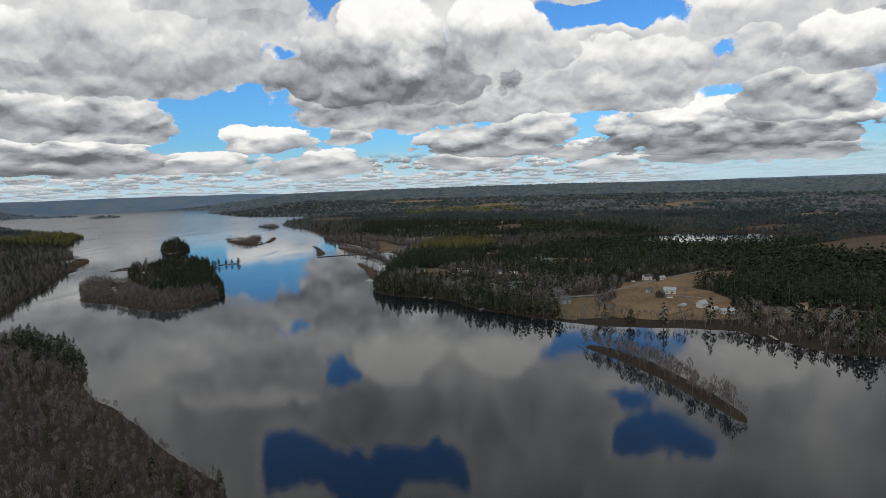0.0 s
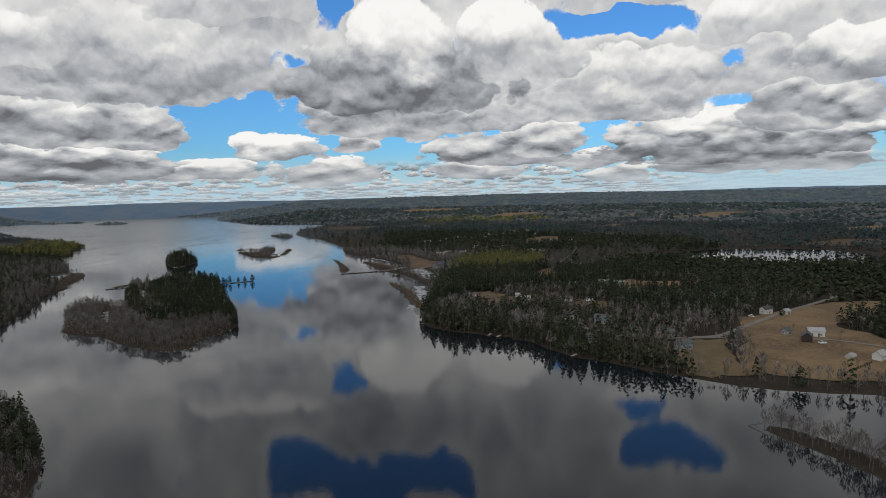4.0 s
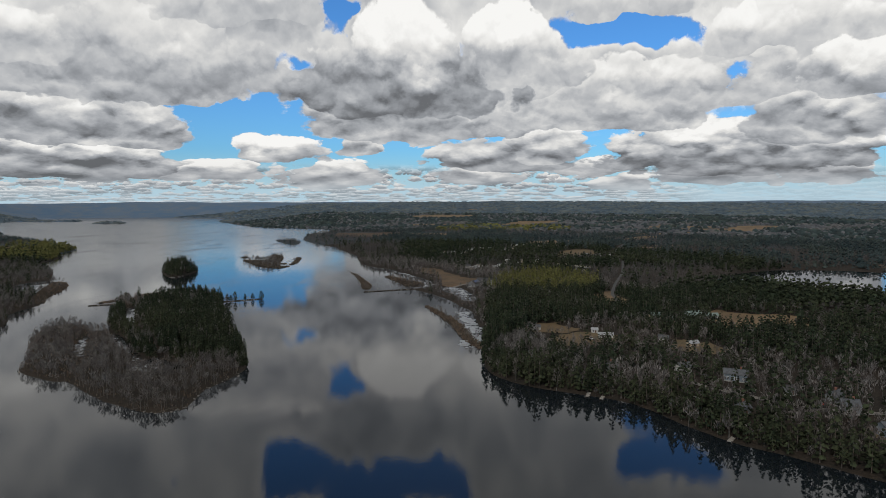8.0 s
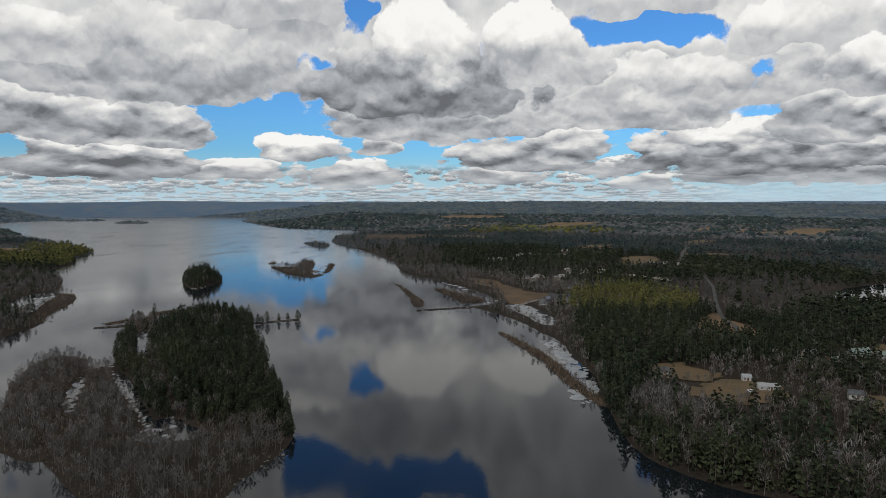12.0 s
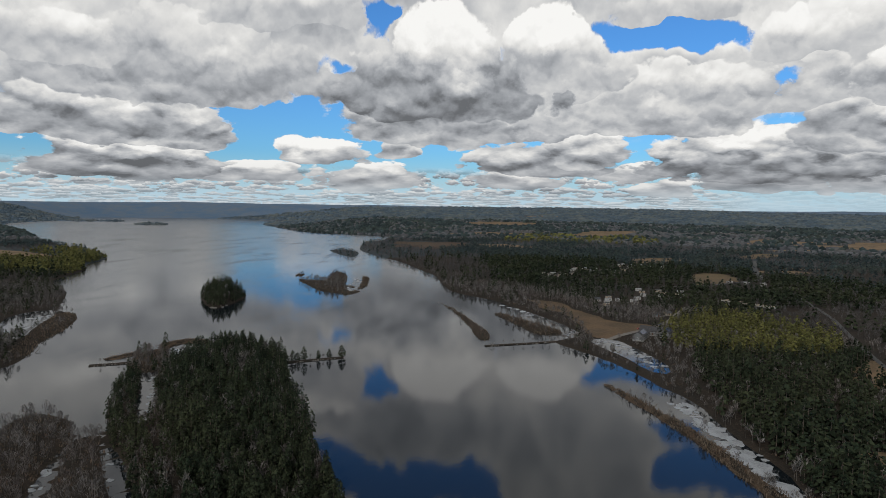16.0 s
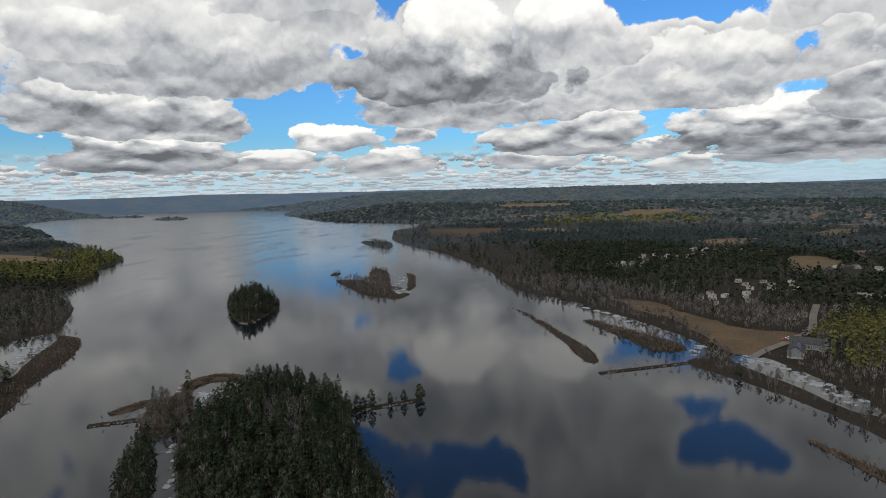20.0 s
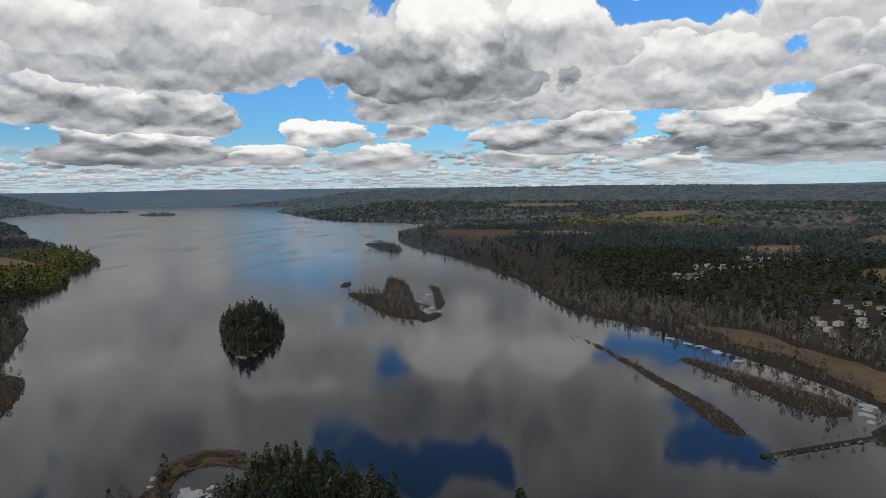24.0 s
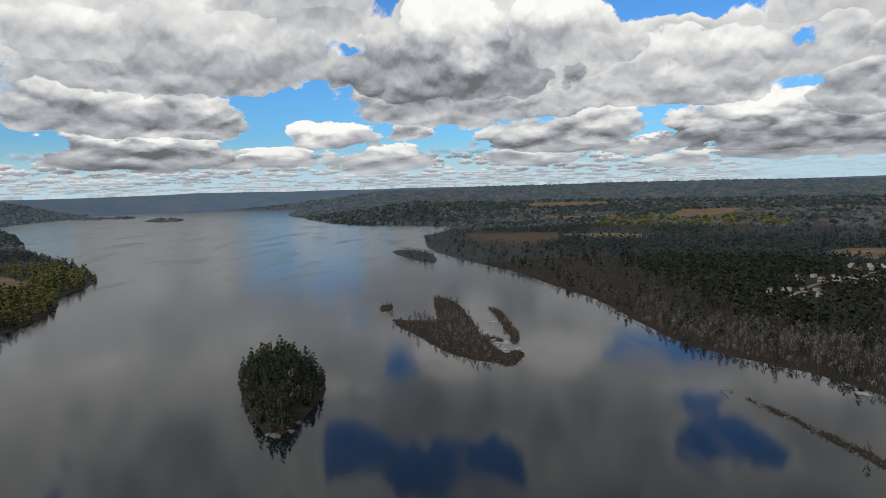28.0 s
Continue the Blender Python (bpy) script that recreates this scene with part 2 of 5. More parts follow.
def painted(name, colour, rough=0.7, vary=0.15, scale=0.7):
    m, g, b = material(name, rough)
    n = g.noise(place_of(g), scale, 5, 0.6)
    c = g.vec("SCALE", g.mix(0.0, colour, colour), g.ramp(n, 0.3, 0.7, 1.0 - vary, 1.0 + vary))
    g.links.new(c, b.inputs["Base Color"])
    return m


def water_material():
    m, g, b = material("lake_water", 0.04, spec=0.5)
    b.inputs["IOR"].default_value = 1.333
    p = place_of(g)
    patch = g.noise(g.vec("MULTIPLY", p, (1.0, 0.45, 1.0)), 0.011, 4, 0.6)
    c = g.mix(g.ramp(patch, 0.3, 0.7), (0.008, 0.012, 0.016), (0.014, 0.017, 0.019))
    g.links.new(c, b.inputs["Base Color"])
    wind = g.ramp(g.noise(g.vec("MULTIPLY", p, (1.0, 0.3, 1.0)), 0.022, 6, 0.65, 0.6), 0.50, 0.68)
    sep = g.nodes.new("ShaderNodeSeparateXYZ")
    g.links.new(p, sep.inputs[0])
    open_water = g.ramp(g.math("MULTIPLY_ADD", sep.outputs[0], -0.5, sep.outputs[1]), 800.0, 2400.0, 0.0, 0.15)
    g.links.new(g.math("ADD", g.math("MULTIPLY_ADD", wind, 0.07, 0.032), open_water), b.inputs["Roughness"])
    ripple = g.noise(g.vec("MULTIPLY", p, (1.0, 0.6, 1.0)), 0.55, 3, 0.6)
    bump(g, b, ripple, 0.12, 0.10)
    return m


WATER = water_material()
LITTER = earth("leaf_litter", (0.038, 0.030, 0.023), (0.026, 0.023, 0.019), (0.075, 0.057, 0.043))
# far ground: distance haze is put into these two colours as blue
WOODS = earth("hazed_wooded_plain", (0.038, 0.052, 0.058), (0.060, 0.068, 0.072), (0.066, 0.074, 0.076), 0.006, 0.05)
HILLS = earth("haze_blue_hills", (0.100, 0.165, 0.250), (0.130, 0.185, 0.255), (0.175, 0.200, 0.225), 0.0035, 0.012)
PASTURE = earth("dry_pasture", (0.235, 0.162, 0.094), (0.135, 0.096, 0.060), (0.29, 0.205, 0.122), 0.03, 0.5)
MEADOW = earth("river_meadow", (0.155, 0.105, 0.064), (0.105, 0.078, 0.052), (0.20, 0.14, 0.09), 0.04, 0.6)
LAWN = earth("winter_lawn", (0.17, 0.120, 0.07), (0.12, 0.098, 0.06), (0.22, 0.160, 0.098), 0.05, 0.8)
MARSH = earth("marsh_reed", (0.105, 0.072, 0.048), (0.075, 0.056, 0.042), (0.16, 0.112, 0.072), 0.09, 1.2)
GRAVEL = earth("gravel_road", (0.23, 0.21, 0.185), (0.18, 0.165, 0.145), (0.29, 0.27, 0.245), 0.08, 2.0)
ASPHALT = earth("asphalt", (0.10, 0.10, 0.10), (0.13, 0.128, 0.124), (0.075, 0.075, 0.076), 0.08, 2.0)
ICE = earth("old_ice", (0.40, 0.42, 0.44), (0.27, 0.285, 0.30), (0.55, 0.56, 0.57), 0.15, 1.0, 0.5)
STONE = earth("bank_stone", (0.20, 0.185, 0.165), (0.13, 0.12, 0.11), (0.28, 0.26, 0.235), 0.3, 2.0)
BARK = earth("bark", (0.13, 0.105, 0.085), (0.09, 0.075, 0.065), (0.19, 0.165, 0.14), 0.5, 4.0)
PALEBARK = earth("pale_bark", (0.13, 0.115, 0.10), (0.09, 0.08, 0.07), (0.22, 0.20, 0.185), 0.2, 3.0)
TWIG = leafy("bare_twigs", (0.088, 0.080, 0.077), (0.200, 0.186, 0.176), (0.130, 0.106, 0.094), 0.16)
# belt and far twigs: base colours cooled to imitate haze over distance
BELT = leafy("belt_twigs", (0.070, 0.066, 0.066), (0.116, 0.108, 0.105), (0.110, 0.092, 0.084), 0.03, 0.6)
DISTANT = leafy("far_hazed_twigs", (0.090, 0.097, 0.107), (0.124, 0.124, 0.128), (0.130, 0.116, 0.106), 0.02, 0.7)
PINE = leafy("pine_needles", (0.015, 0.023, 0.014), (0.034, 0.042, 0.023), (0.047, 0.050, 0.026), 0.12, 1.5)
# far tree crowns: the blue in the base colour imitates distance haze
HAZEWOOD = leafy("haze_blue_crowns", (0.074, 0.104, 0.130), (0.112, 0.138, 0.152), (0.150, 0.152, 0.125), 0.012, 0.4)
HAZEPINE = leafy("far_hazed_needles", (0.030, 0.045, 0.048), (0.049, 0.066, 0.066), (0.070, 0.081, 0.062), 0.02, 0.8)
# yellow-green pines, with sunlight on the stand put into the needle colour
SUNPINE = leafy("sunlit_pine_needles", (0.066, 0.070, 0.026), (0.135, 0.130, 0.042), (0.115, 0.108, 0.036))

# ---- plan (metres; x to the right of the flight, y ahead) ----
LAKE = [(-60, -1500), (-40, -300), (-30, 60), (-58, 150), (-75, 192), (-83, 205), (-111, 230), (-155, 276), (-187, 305), (-215, 350), (-246, 390),
        (-298, 431), (-350, 436), (-480, 430), (-500, 460), (-425, 500), (-395, 530), (-432, 610), (-479, 739), (-511, 785), (-519, 841),
        (-545, 892), (-566, 955), (-600, 1010), (-636, 1034), (-704, 1140)]
LAKE += [(-790, 1230), (-816, 1300), (-842, 1375), (-895, 1452), (-915, 1532), (-960, 1600), (-1102, 1749), (-1400, 2000), (-1740, 2375), (-2361, 3006),
         (-2500, 3550), (-2700, 4150), (-2250, 4330), (-1700, 4320), (-1352, 4202), (-1392, 3600), (-1079, 3024), (-874, 2734), (-710, 2656),
         (-551, 2557), (-452, 2440), (-521, 2339), (-552, 2181), (-514, 1927), (-459, 1786), (-408, 1690), (-367, 1625), (-333, 1538), (-306, 1467)]
LAKE += [(-287, 1422), (-272, 1364), (-262, 1310), (-246, 1244), (-221, 1201), (-187, 1162), (-165, 1115), (-150, 1088), (-124, 1028), (-115, 992),
         (-122, 970), (-139, 951), (-121, 918), (-104, 887), (-93, 854), (-86, 832), (-75, 800), (-74, 760), (-68, 706), (-72, 660), (-73, 607),
         (-65, 582), (-43, 562), (-21, 550), (-2, 538), (8, 522), (24, 492), (46, 472), (64, 453), (80, 440), (99, 424), (127, 412), (156, 405),
         (188, 393), (198, 380), (205, 359), (213, 340), (225, 329), (262, 318), (340, 270), (480, 60), (560, -400), (600, -1500)]
ISLES = {
    "reed": [(-365, 596), (-346, 583), (-325, 574), (-319, 580), (-328, 600), (-349, 630), (-370, 662), (-392, 715), (-412, 738), (-433, 738), (-425, 700), (-401, 656), (-380, 625)],
    "main": [(-316, 571), (-288, 546), (-266, 532), (-249, 522), (-240, 522), (-231, 526), (-231, 536), (-233, 559), (-228, 575), (-225, 603), (-243, 650),
             (-270, 710), (-297, 770), (-321, 820), (-334, 852), (-345, 880), (-362, 893), (-385, 906), (-410, 912), (-408, 880), (-418, 850), (-410, 822),
             (-396, 796), (-379, 764), (-364, 728), (-344, 692), (-320, 660), (-302, 636), (-274, 612), (-286, 602), (-312, 630), (-345, 670), (-376, 712),
             (-388, 714), (-362, 660), (-342, 622), (-326, 590)],
    "west": [(-424, 810), (-400, 756), (-372, 712), (-346, 684), (-320, 650), (-302, 626), (-293, 622), (-296, 634), (-312, 658), (-334, 688), (-366, 728), (-387, 760), (-407, 797), (-416, 812)],
    "reeds": [(-450, 907), (-440, 919), (-423, 919), (-413, 904), (-431, 906), (-438, 895), (-436, 877), (-439, 871), (-445, 888)],
    "reeds_low": [(-466, 852), (-457, 871), (-450, 866), (-458, 848)], "shoal": [(-430, 824), (-446, 852), (-447, 878), (-434, 880), (-418, 850), (-414, 824)],
    "round": [(-483, 1064), (-478, 1085), (-477, 1108), (-480, 1133), (-493, 1163), (-514, 1184), (-535, 1182), (-541, 1155), (-528, 1125), (-510, 1094), (-495, 1074)],
    "arrow": [(-475, 1318), (-441, 1256), (-410, 1207), (-382, 1187), (-376, 1215), (-391, 1259), (-400, 1308), (-420, 1390), (-440, 1425), (-447, 1420), (-441, 1370), (-434, 1318), (-455, 1316)],
    "hook": [(-391, 1372), (-376, 1355), (-361, 1267), (-365, 1233), (-371, 1262), (-382, 1335)],
    "hook_low": [(-366, 1218), (-359, 1207), (-368, 1178), (-380, 1190), (-373, 1206)], "hook_mid": [(-392, 1262), (-378, 1254), (-372, 1240), (-384, 1246)],
    "dot": [(-496, 1386), (-486, 1386), (-481, 1358), (-490, 1352)],
    "cigar": [(-578, 1879), (-521, 1756), (-479, 1709), (-497, 1833), (-548, 1903)],
    "tip": [(-566, 2220), (-498, 1970), (-480, 2000), (-520, 2230)],
    "bar": [(-252, 1134), (-238, 1094), (-216, 1013), (-210, 952), (-192, 955), (-191, 989), (-206, 1035), (-226, 1094)],
    "long": [(-190, 1073), (-170, 1010), (-157, 978), (-131, 979), (-125, 1006), (-150, 1038), (-175, 1073)],
    "islet": [(80, 371), (92, 342), (104, 311), (112, 279), (118, 243), (126, 250), (123, 282), (116, 325), (101, 360)],
    "spit": [(-121, 828), (-105, 778), (-96, 745), (-88, 700), (-78, 658), (-73, 660), (-80, 705), (-88, 747), (-98, 782), (-117, 830)],
    "west_spit": [(-521, 846), (-546, 894), (-566, 955), (-598, 1008), (-611, 1002), (-588, 950), (-562, 900), (-536, 852)],
    "far_a": [(-2700, 3640), (-2330, 3480), (-2300, 3560), (-2600, 3760)], "far_b": [(-2290, 3560), (-2170, 3530), (-2180, 3630), (-2280, 3650)],
    "far_c": [(-1890, 3210), (-1740, 3190), (-1750, 3290), (-1870, 3310)], "far_d": [(-1640, 2060), (-1560, 2050), (-1560, 2130), (-1630, 2150)],
}
POOLS = {
    "pool": [(-109, 958), (-92, 972), (-79, 944), (-72, 912), (-67, 890), (-72, 864), (-84, 872), (-92, 905)],
    "pond": [(256, 1032), (278, 974), (332, 930), (392, 880), (520, 890), (560, 960), (560, 1080), (498, 1135), (405, 1150), (320, 1105)],
    "inlet": [(-572, 905), (-590, 905), (-622, 940), (-652, 995), (-640, 1026), (-617, 1004), (-594, 950)],
    "inner": [(-262, 604), (-288, 596), (-300, 606), (-280, 616)],
}
FIELDS = [
    ("farm_field", PASTURE, [(122, 470), (120, 442), (138, 430), (184, 414), (204, 411), (218, 420), (216, 450), (226, 507), (216, 530), (254, 556), (310, 590), (296, 621), (194, 580), (160, 552)]),
    ("lake_lawn", LAWN, [(84, 452), (98, 436), (116, 430), (120, 470), (130, 505), (105, 500), (88, 478)]),
    ("shore_lawn", MEADOW, [(224, 416), (242, 400), (275, 386), (302, 384), (278, 414), (256, 440), (230, 440)]),
    ("hill_field", PASTURE, [(118, 745), (150, 778), (160, 761), (203, 748), (190, 708), (152, 696), (125, 686), (114, 708)]),
    ("clearing", LAWN, [(-20, 668), (0, 690), (26, 684), (24, 664), (0, 650)]),
    ("yard", LAWN, [(66, 664), (84, 652), (92, 630), (72, 626), (58, 640)]),
    ("glade", PASTURE, [(50, 867), (78, 901), (84, 871), (90, 833), (71, 804), (50, 812), (40, 833)]),
    ("cabin_yard", LAWN, [(-33, 720), (-19, 729), (-5, 725), (7, 706), (-3, 690), (-23, 694), (-38, 702)]),
    ("river_field", MEADOW, [(-150, 1158), (-109, 1120), (-87, 1066), (-68, 1034), (-39, 1016), (-52, 999), (-71, 978), (-94, 966), (-107, 980), (-107, 1016), (-120, 1074), (-143, 1126)]),
    ("reed_flat", MARSH, [(-455, 2272), (-242, 2167), (-248, 1881), (-350, 1830), (-430, 2000)]),
    ("straw_field", PASTURE, [(-229, 2180), (-82, 2110), (-106, 1956), (-198, 1930), (-237, 2036)]),
    ("far_field_one", PASTURE, [(-290, 3330), (30, 3270), (-45, 2880), (-262, 2970)]),
    ("far_field_two", PASTURE, [(160, 2830), (372, 2840), (243, 2525), (130, 2560)]),
    ("heath", MARSH, [(500, 850), (700, 910), (620, 690), (469, 700)]),
    ("far_field_three", PASTURE, [(848, 2462), (1055, 2364), (828, 2005), (755, 2039), (661, 2089)]),
    ("row_field", PASTURE, [(759, 2462), (824, 2397), (660, 2092), (612, 2162)]),
    ("north_field", PASTURE, [(180, 2900), (320, 2840), (196, 2303), (83, 2384)]),
    ("corner_field", PASTURE, [(667, 2524), (727, 2512), (603, 2226), (540, 2206)]),
    ("lot_field", LAWN, [(439, 2007), (500, 1987), (401, 1770), (354, 1786)]),
    ("far_field_four", PASTURE, [(112, 1797), (219, 1826), (158, 1611), (68, 1590)]),
    ("town_lot", LAWN, [(96, 1322), (177, 1372), (184, 1450), (150, 1470), (110, 1390)]),
    ("headland_field", PASTURE, [(-1380, 1800), (-1270, 1780), (-1040, 1560), (-950, 1380), (-1000, 1330), (-1200, 1500)]),
    ("east_field", PASTURE, [(820, 1500), (980, 1560), (1010, 1480), (860, 1430)]),
    ("ridge_field", PASTURE, [(1150, 1900), (1400, 2000), (1450, 1900), (1200, 1820)]),
    ("strip_field", PASTURE, [(380, 2050), (620, 2120), (640, 2040), (400, 1990)]),
    ("wood_field", PASTURE, [(-60, 3700), (180, 3760), (220, 3620), (-20, 3600)]),
    ("south_heath", MARSH, [(560, 1180), (700, 1220), (720, 1150), (600, 1110)]),
    ("lane_field", PASTURE, [(250, 1520), (330, 1560), (350, 1500), (280, 1470)]),
    ("mid_field", PASTURE, [(-360, 2620), (-200, 2700), (60, 2560), (-60, 2470)]),
]
ROADS = [
    ("farm_road", GRAVEL, 4.5, [(112, 512), (128, 508), (150, 530), (172, 548), (199, 572), (243, 607), (274, 632), (340, 690)]),
    ("farm_track", GRAVEL, 3.0, [(178, 498), (192, 496), (206, 482), (216, 468)]),
    ("lake_road", GRAVEL, 4.0, [(28, 580), (44, 556), (62, 534), (92, 512), (130, 508)]),
    ("bank_road", ASPHALT, 4.5, [(225, 447), (262, 432), (300, 405), (340, 390)]),
    ("wood_road", ASPHALT, 3.6, [(52, 790), (74, 838), (78, 880), (100, 950), (140, 1060), (190, 1240)]),
    ("school_drive", GRAVEL, 5.5, [(-96, 964), (-70, 984), (-46, 1004), (-24, 1032), (-8, 1068), (20, 1120)]),
    ("town_road", ASPHALT, 8.0, [(40, 1290), (100, 1310), (215, 1391), (277, 1563), (361, 1762)]),
    ("camp_road", GRAVEL, 5.0, [(-110, 1380), (-60, 1440), (20, 1500), (90, 1540)]),
]


def scattered_fields():
    """Small far clearings, hay fields and cut-over strips beyond the river woods."""
    q = random.Random(12)
    out = []
    while len(out) < 14:
        x, y = q.uniform(-300, 2300), q.uniform(1500, 3900)
        if x > 0.78 * y or (x < 0 and y < 2300):
            continue
        a, b = q.uniform(30, 120) * y / 2200, q.uniform(12, 34) * y / 2200
        n = q.choice((5, 6, 7))
        ring = [(x + a * math.cos(6.283 * i / n) * q.uniform(0.6, 1.3), y + b * math.sin(6.283 * i / n) * q.uniform(0.6, 1.4)) for i in range(n)]
        out.append(("hay_field", q.choice((PASTURE, PASTURE, MARSH, LAWN)), ring))
    return out


FIELDS += scattered_fields()


def lattice(x, y, seed):
    h = np.sin(x * 127.1 + y * 311.7 + seed * 74.7) * 43758.5453
    return h - np.floor(h)


def vnoise(x, y, seed=0):
    """Smooth value noise between 0 and 1."""
    xi, yi = np.floor(x), np.floor(y)
    u, v = x - xi, y - yi
    u, v = u * u * (3 - 2 * u), v * v * (3 - 2 * v)
    a, b = lattice(xi, yi, seed), lattice(xi + 1, yi, seed)
    c, d = lattice(xi, yi + 1, seed), lattice(xi + 1, yi + 1, seed)
    return (a * (1 - u) + b * u) * (1 - v) + (c * (1 - u) + d * u) * v


def fractal(x, y, seed=0, octaves=3):
    out, amp = 0.0, 0.5
    for i in range(octaves):
        out = out + amp * vnoise(x * 2 ** i, y * 2 ** i, seed + i)
        amp *= 0.5
    return out / (1 - 0.5 ** octaves)


def rounded(points, n=3):
    """A closed smooth curve through the points."""
    p = np.array(points, float)
    a, b, c, d = np.roll(p, 1, 0), p, np.roll(p, -1, 0), np.roll(p, -2, 0)
    out = []
    for t in np.arange(n) / n:
        out.append(0.5 * (2 * b + (c - a) * t + (2 * a - 5 * b + 4 * c - d) * t * t + (3 * b - a - 3 * c + d) * t ** 3))
    return np.stack(out, 1).reshape(-1, 2)


def inside(x, y, ring):
    """Signed distance to a ring, positive inside."""
    x, y = np.asarray(x, float), np.asarray(y, float)
    best, odd = np.full(x.shape, 1e9), np.zeros(x.shape, bool)
    for (ax, ay), (bx, by) in zip(ring, np.roll(ring, -1, 0)):
        ex, ey = bx - ax, by - ay
        t = np.clip(((x - ax) * ex + (y - ay) * ey) / (ex * ex + ey * ey + 1e-9), 0, 1)
        best = np.minimum(best, (x - ax - t * ex) ** 2 + (y - ay - t * ey) ** 2)
        if ay != by:
            odd ^= ((ay > y) != (by > y)) & (x < ex * (y - ay) / (by - ay) + ax)
    return np.sqrt(best) * np.where(odd, 1, -1)


def near_ring(x, y, ring, margin):
    lo, hi = ring.min(0) - margin, ring.max(0) + margin
    return (x > lo[0]) & (x < hi[0]) & (y > lo[1]) & (y < hi[1])


def spread(lo, hi, step, first, last, grow):
    """Even steps in the middle, growing steps to both ends."""
    out, s, v = list(np.arange(lo, hi, step)), step, lo
    left = []
    while v > first:
        s *= grow
        v -= s
        left.append(v)
    s, v = step, out[-1]
    while v < last:
        s *= grow
        v += s
        out.append(v)
    return np.array(left[::-1] + out)


LAKE_R = rounded(LAKE)


def narrowed(points, share):
    """The same island, drawn in towards its long axis."""
    p = np.array(points, float)
    c = p.mean(0)
    axis = np.linalg.svd(p - c)[2][0]
    along = np.outer((p - c) @ axis, axis)
    return (c + along + (p - c - along) * share).tolist()


for name, share in (("bar", 0.55), ("long", 0.7), ("islet", 0.85), ("hook", 0.85)):
    ISLES[name] = narrowed(ISLES[name], share)
ISLES_R = {k: rounded(v) for k, v in ISLES.items()}
POOLS_R = {k: rounded(v) for k, v in POOLS.items()}


def ragged(points):
    """A smooth ring with uneven edges, as a clearing has."""
    r = rounded(points, 10)
    if r[:, 1].mean() > 1500:
        r[:, 1] = r[:, 1].mean() + (r[:, 1] - r[:, 1].mean()) * 0.52
    amp, cell = min(70.0 if r[:, 1].mean() > 1900 else 11.0, np.ptp(r[:, 1]) * 0.34), max(9.0, np.ptp(r[:, 1]) * 0.16)
    return r + np.column_stack([fractal(r[:, 0] / cell, r[:, 1] / cell, 81) - 0.5, fractal(r[:, 0] / cell, r[:, 1] / cell, 91) - 0.5]) * amp * 2


FIELDS_R = [(n, m, ragged(v)) for n, m, v in FIELDS]
GX = spread(-640, 260, 5.6, -5200, 5200, 1.024)
GY = spread(180, 1220, 5.6, -1500, 5200, 1.022)


def land_depth(x, y):
    """Distance from the nearest shore: positive on land, negative over water."""
    shape = x.shape
    x, y = x.ravel(), y.ravel()
    d = -inside(x, y, LAKE_R)
    for ring in ISLES_R.values():
        k = near_ring(x, y, ring, 60)
        d[k] = np.maximum(d[k], inside(x[k], y[k], ring))
    for ring in POOLS_R.values():
        k = near_ring(x, y, ring, 60)
        d[k] = np.minimum(d[k], -inside(x[k], y[k], ring))
    d = d + (fractal(x / 16, y / 16, 3) - 0.5) * 3.5
    return d.reshape(shape)


XX, YY = np.meshgrid(GX, GY)
DEPTH = land_depth(XX, YY)


def smooth(v, lo, hi):
    t = np.clip((v - lo) / (hi - lo), 0, 1)
    return t * t * (3 - 2 * t)


def ground_height(x, y, d):
    land = np.clip(d, 0, None)
    z = np.where(d > 0, 0.9 * (1 - np.exp(-land / 5)) + 4.5 * (1 - np.exp(-land / 70)), np.maximum(d * 0.22, -4))
    z = z + smooth(land, 20, 160) * 5.0 * (fractal(x / 220, y / 220, 11) - 0.5)
    knoll = near_ring(x, y, ISLES_R["round"], 0)
    z = z + np.where(knoll, 6.5 * smooth(land, 0, 15), 0.0)
    r = np.hypot(x + 150, y - 400)
    far = smooth(land, 0, 500) * (smooth(r, 1500, 4700) * (88 + 34 * (fractal(x / 900, y / 900, 21) - 0.4)))
    return z + far


HEIGHT = ground_height(XX, YY, DEPTH)


def sampled(table, x, y):
    i = np.clip(np.searchsorted(GX, x) - 1, 0, len(GX) - 2)
    j = np.clip(np.searchsorted(GY, y) - 1, 0, len(GY) - 2)
    u = np.clip((x - GX[i]) / (GX[i + 1] - GX[i]), 0, 1)
    v = np.clip((y - GY[j]) / (GY[j + 1] - GY[j]), 0, 1)
    return (table[j, i] * (1 - u) + table[j, i + 1] * u) * (1 - v) + (table[j + 1, i] * (1 - u) + table[j + 1, i + 1] * u) * v


def ground_z(x, y):
    return float(sampled(HEIGHT, np.array([x]), np.array([y]))[0])


def mesh_of(name, verts, faces, materials, index=None, flat=True):
    """One mesh out of arrays of corners and of triangles or quads."""
    verts, faces = np.asarray(verts, np.float32), np.asarray(faces, np.int32)
    me = bpy.data.meshes.new(name)
    n, k = faces.shape
    me.vertices.add(len(verts))
    me.vertices.foreach_set("co", verts.ravel())
    me.loops.add(n * k)
    me.loops.foreach_set("vertex_index", faces.ravel())
    me.polygons.add(n)
    me.polygons.foreach_set("loop_start", np.arange(0, n * k, k, dtype=np.int32))
    if index is not None:
        me.polygons.foreach_set("material_index", np.asarray(index, np.int32))
    me.polygons.foreach_set("use_smooth", np.full(n, not flat))
    for m in materials:
        me.materials.append(m)
    me.update(calc_edges=True)
    return me


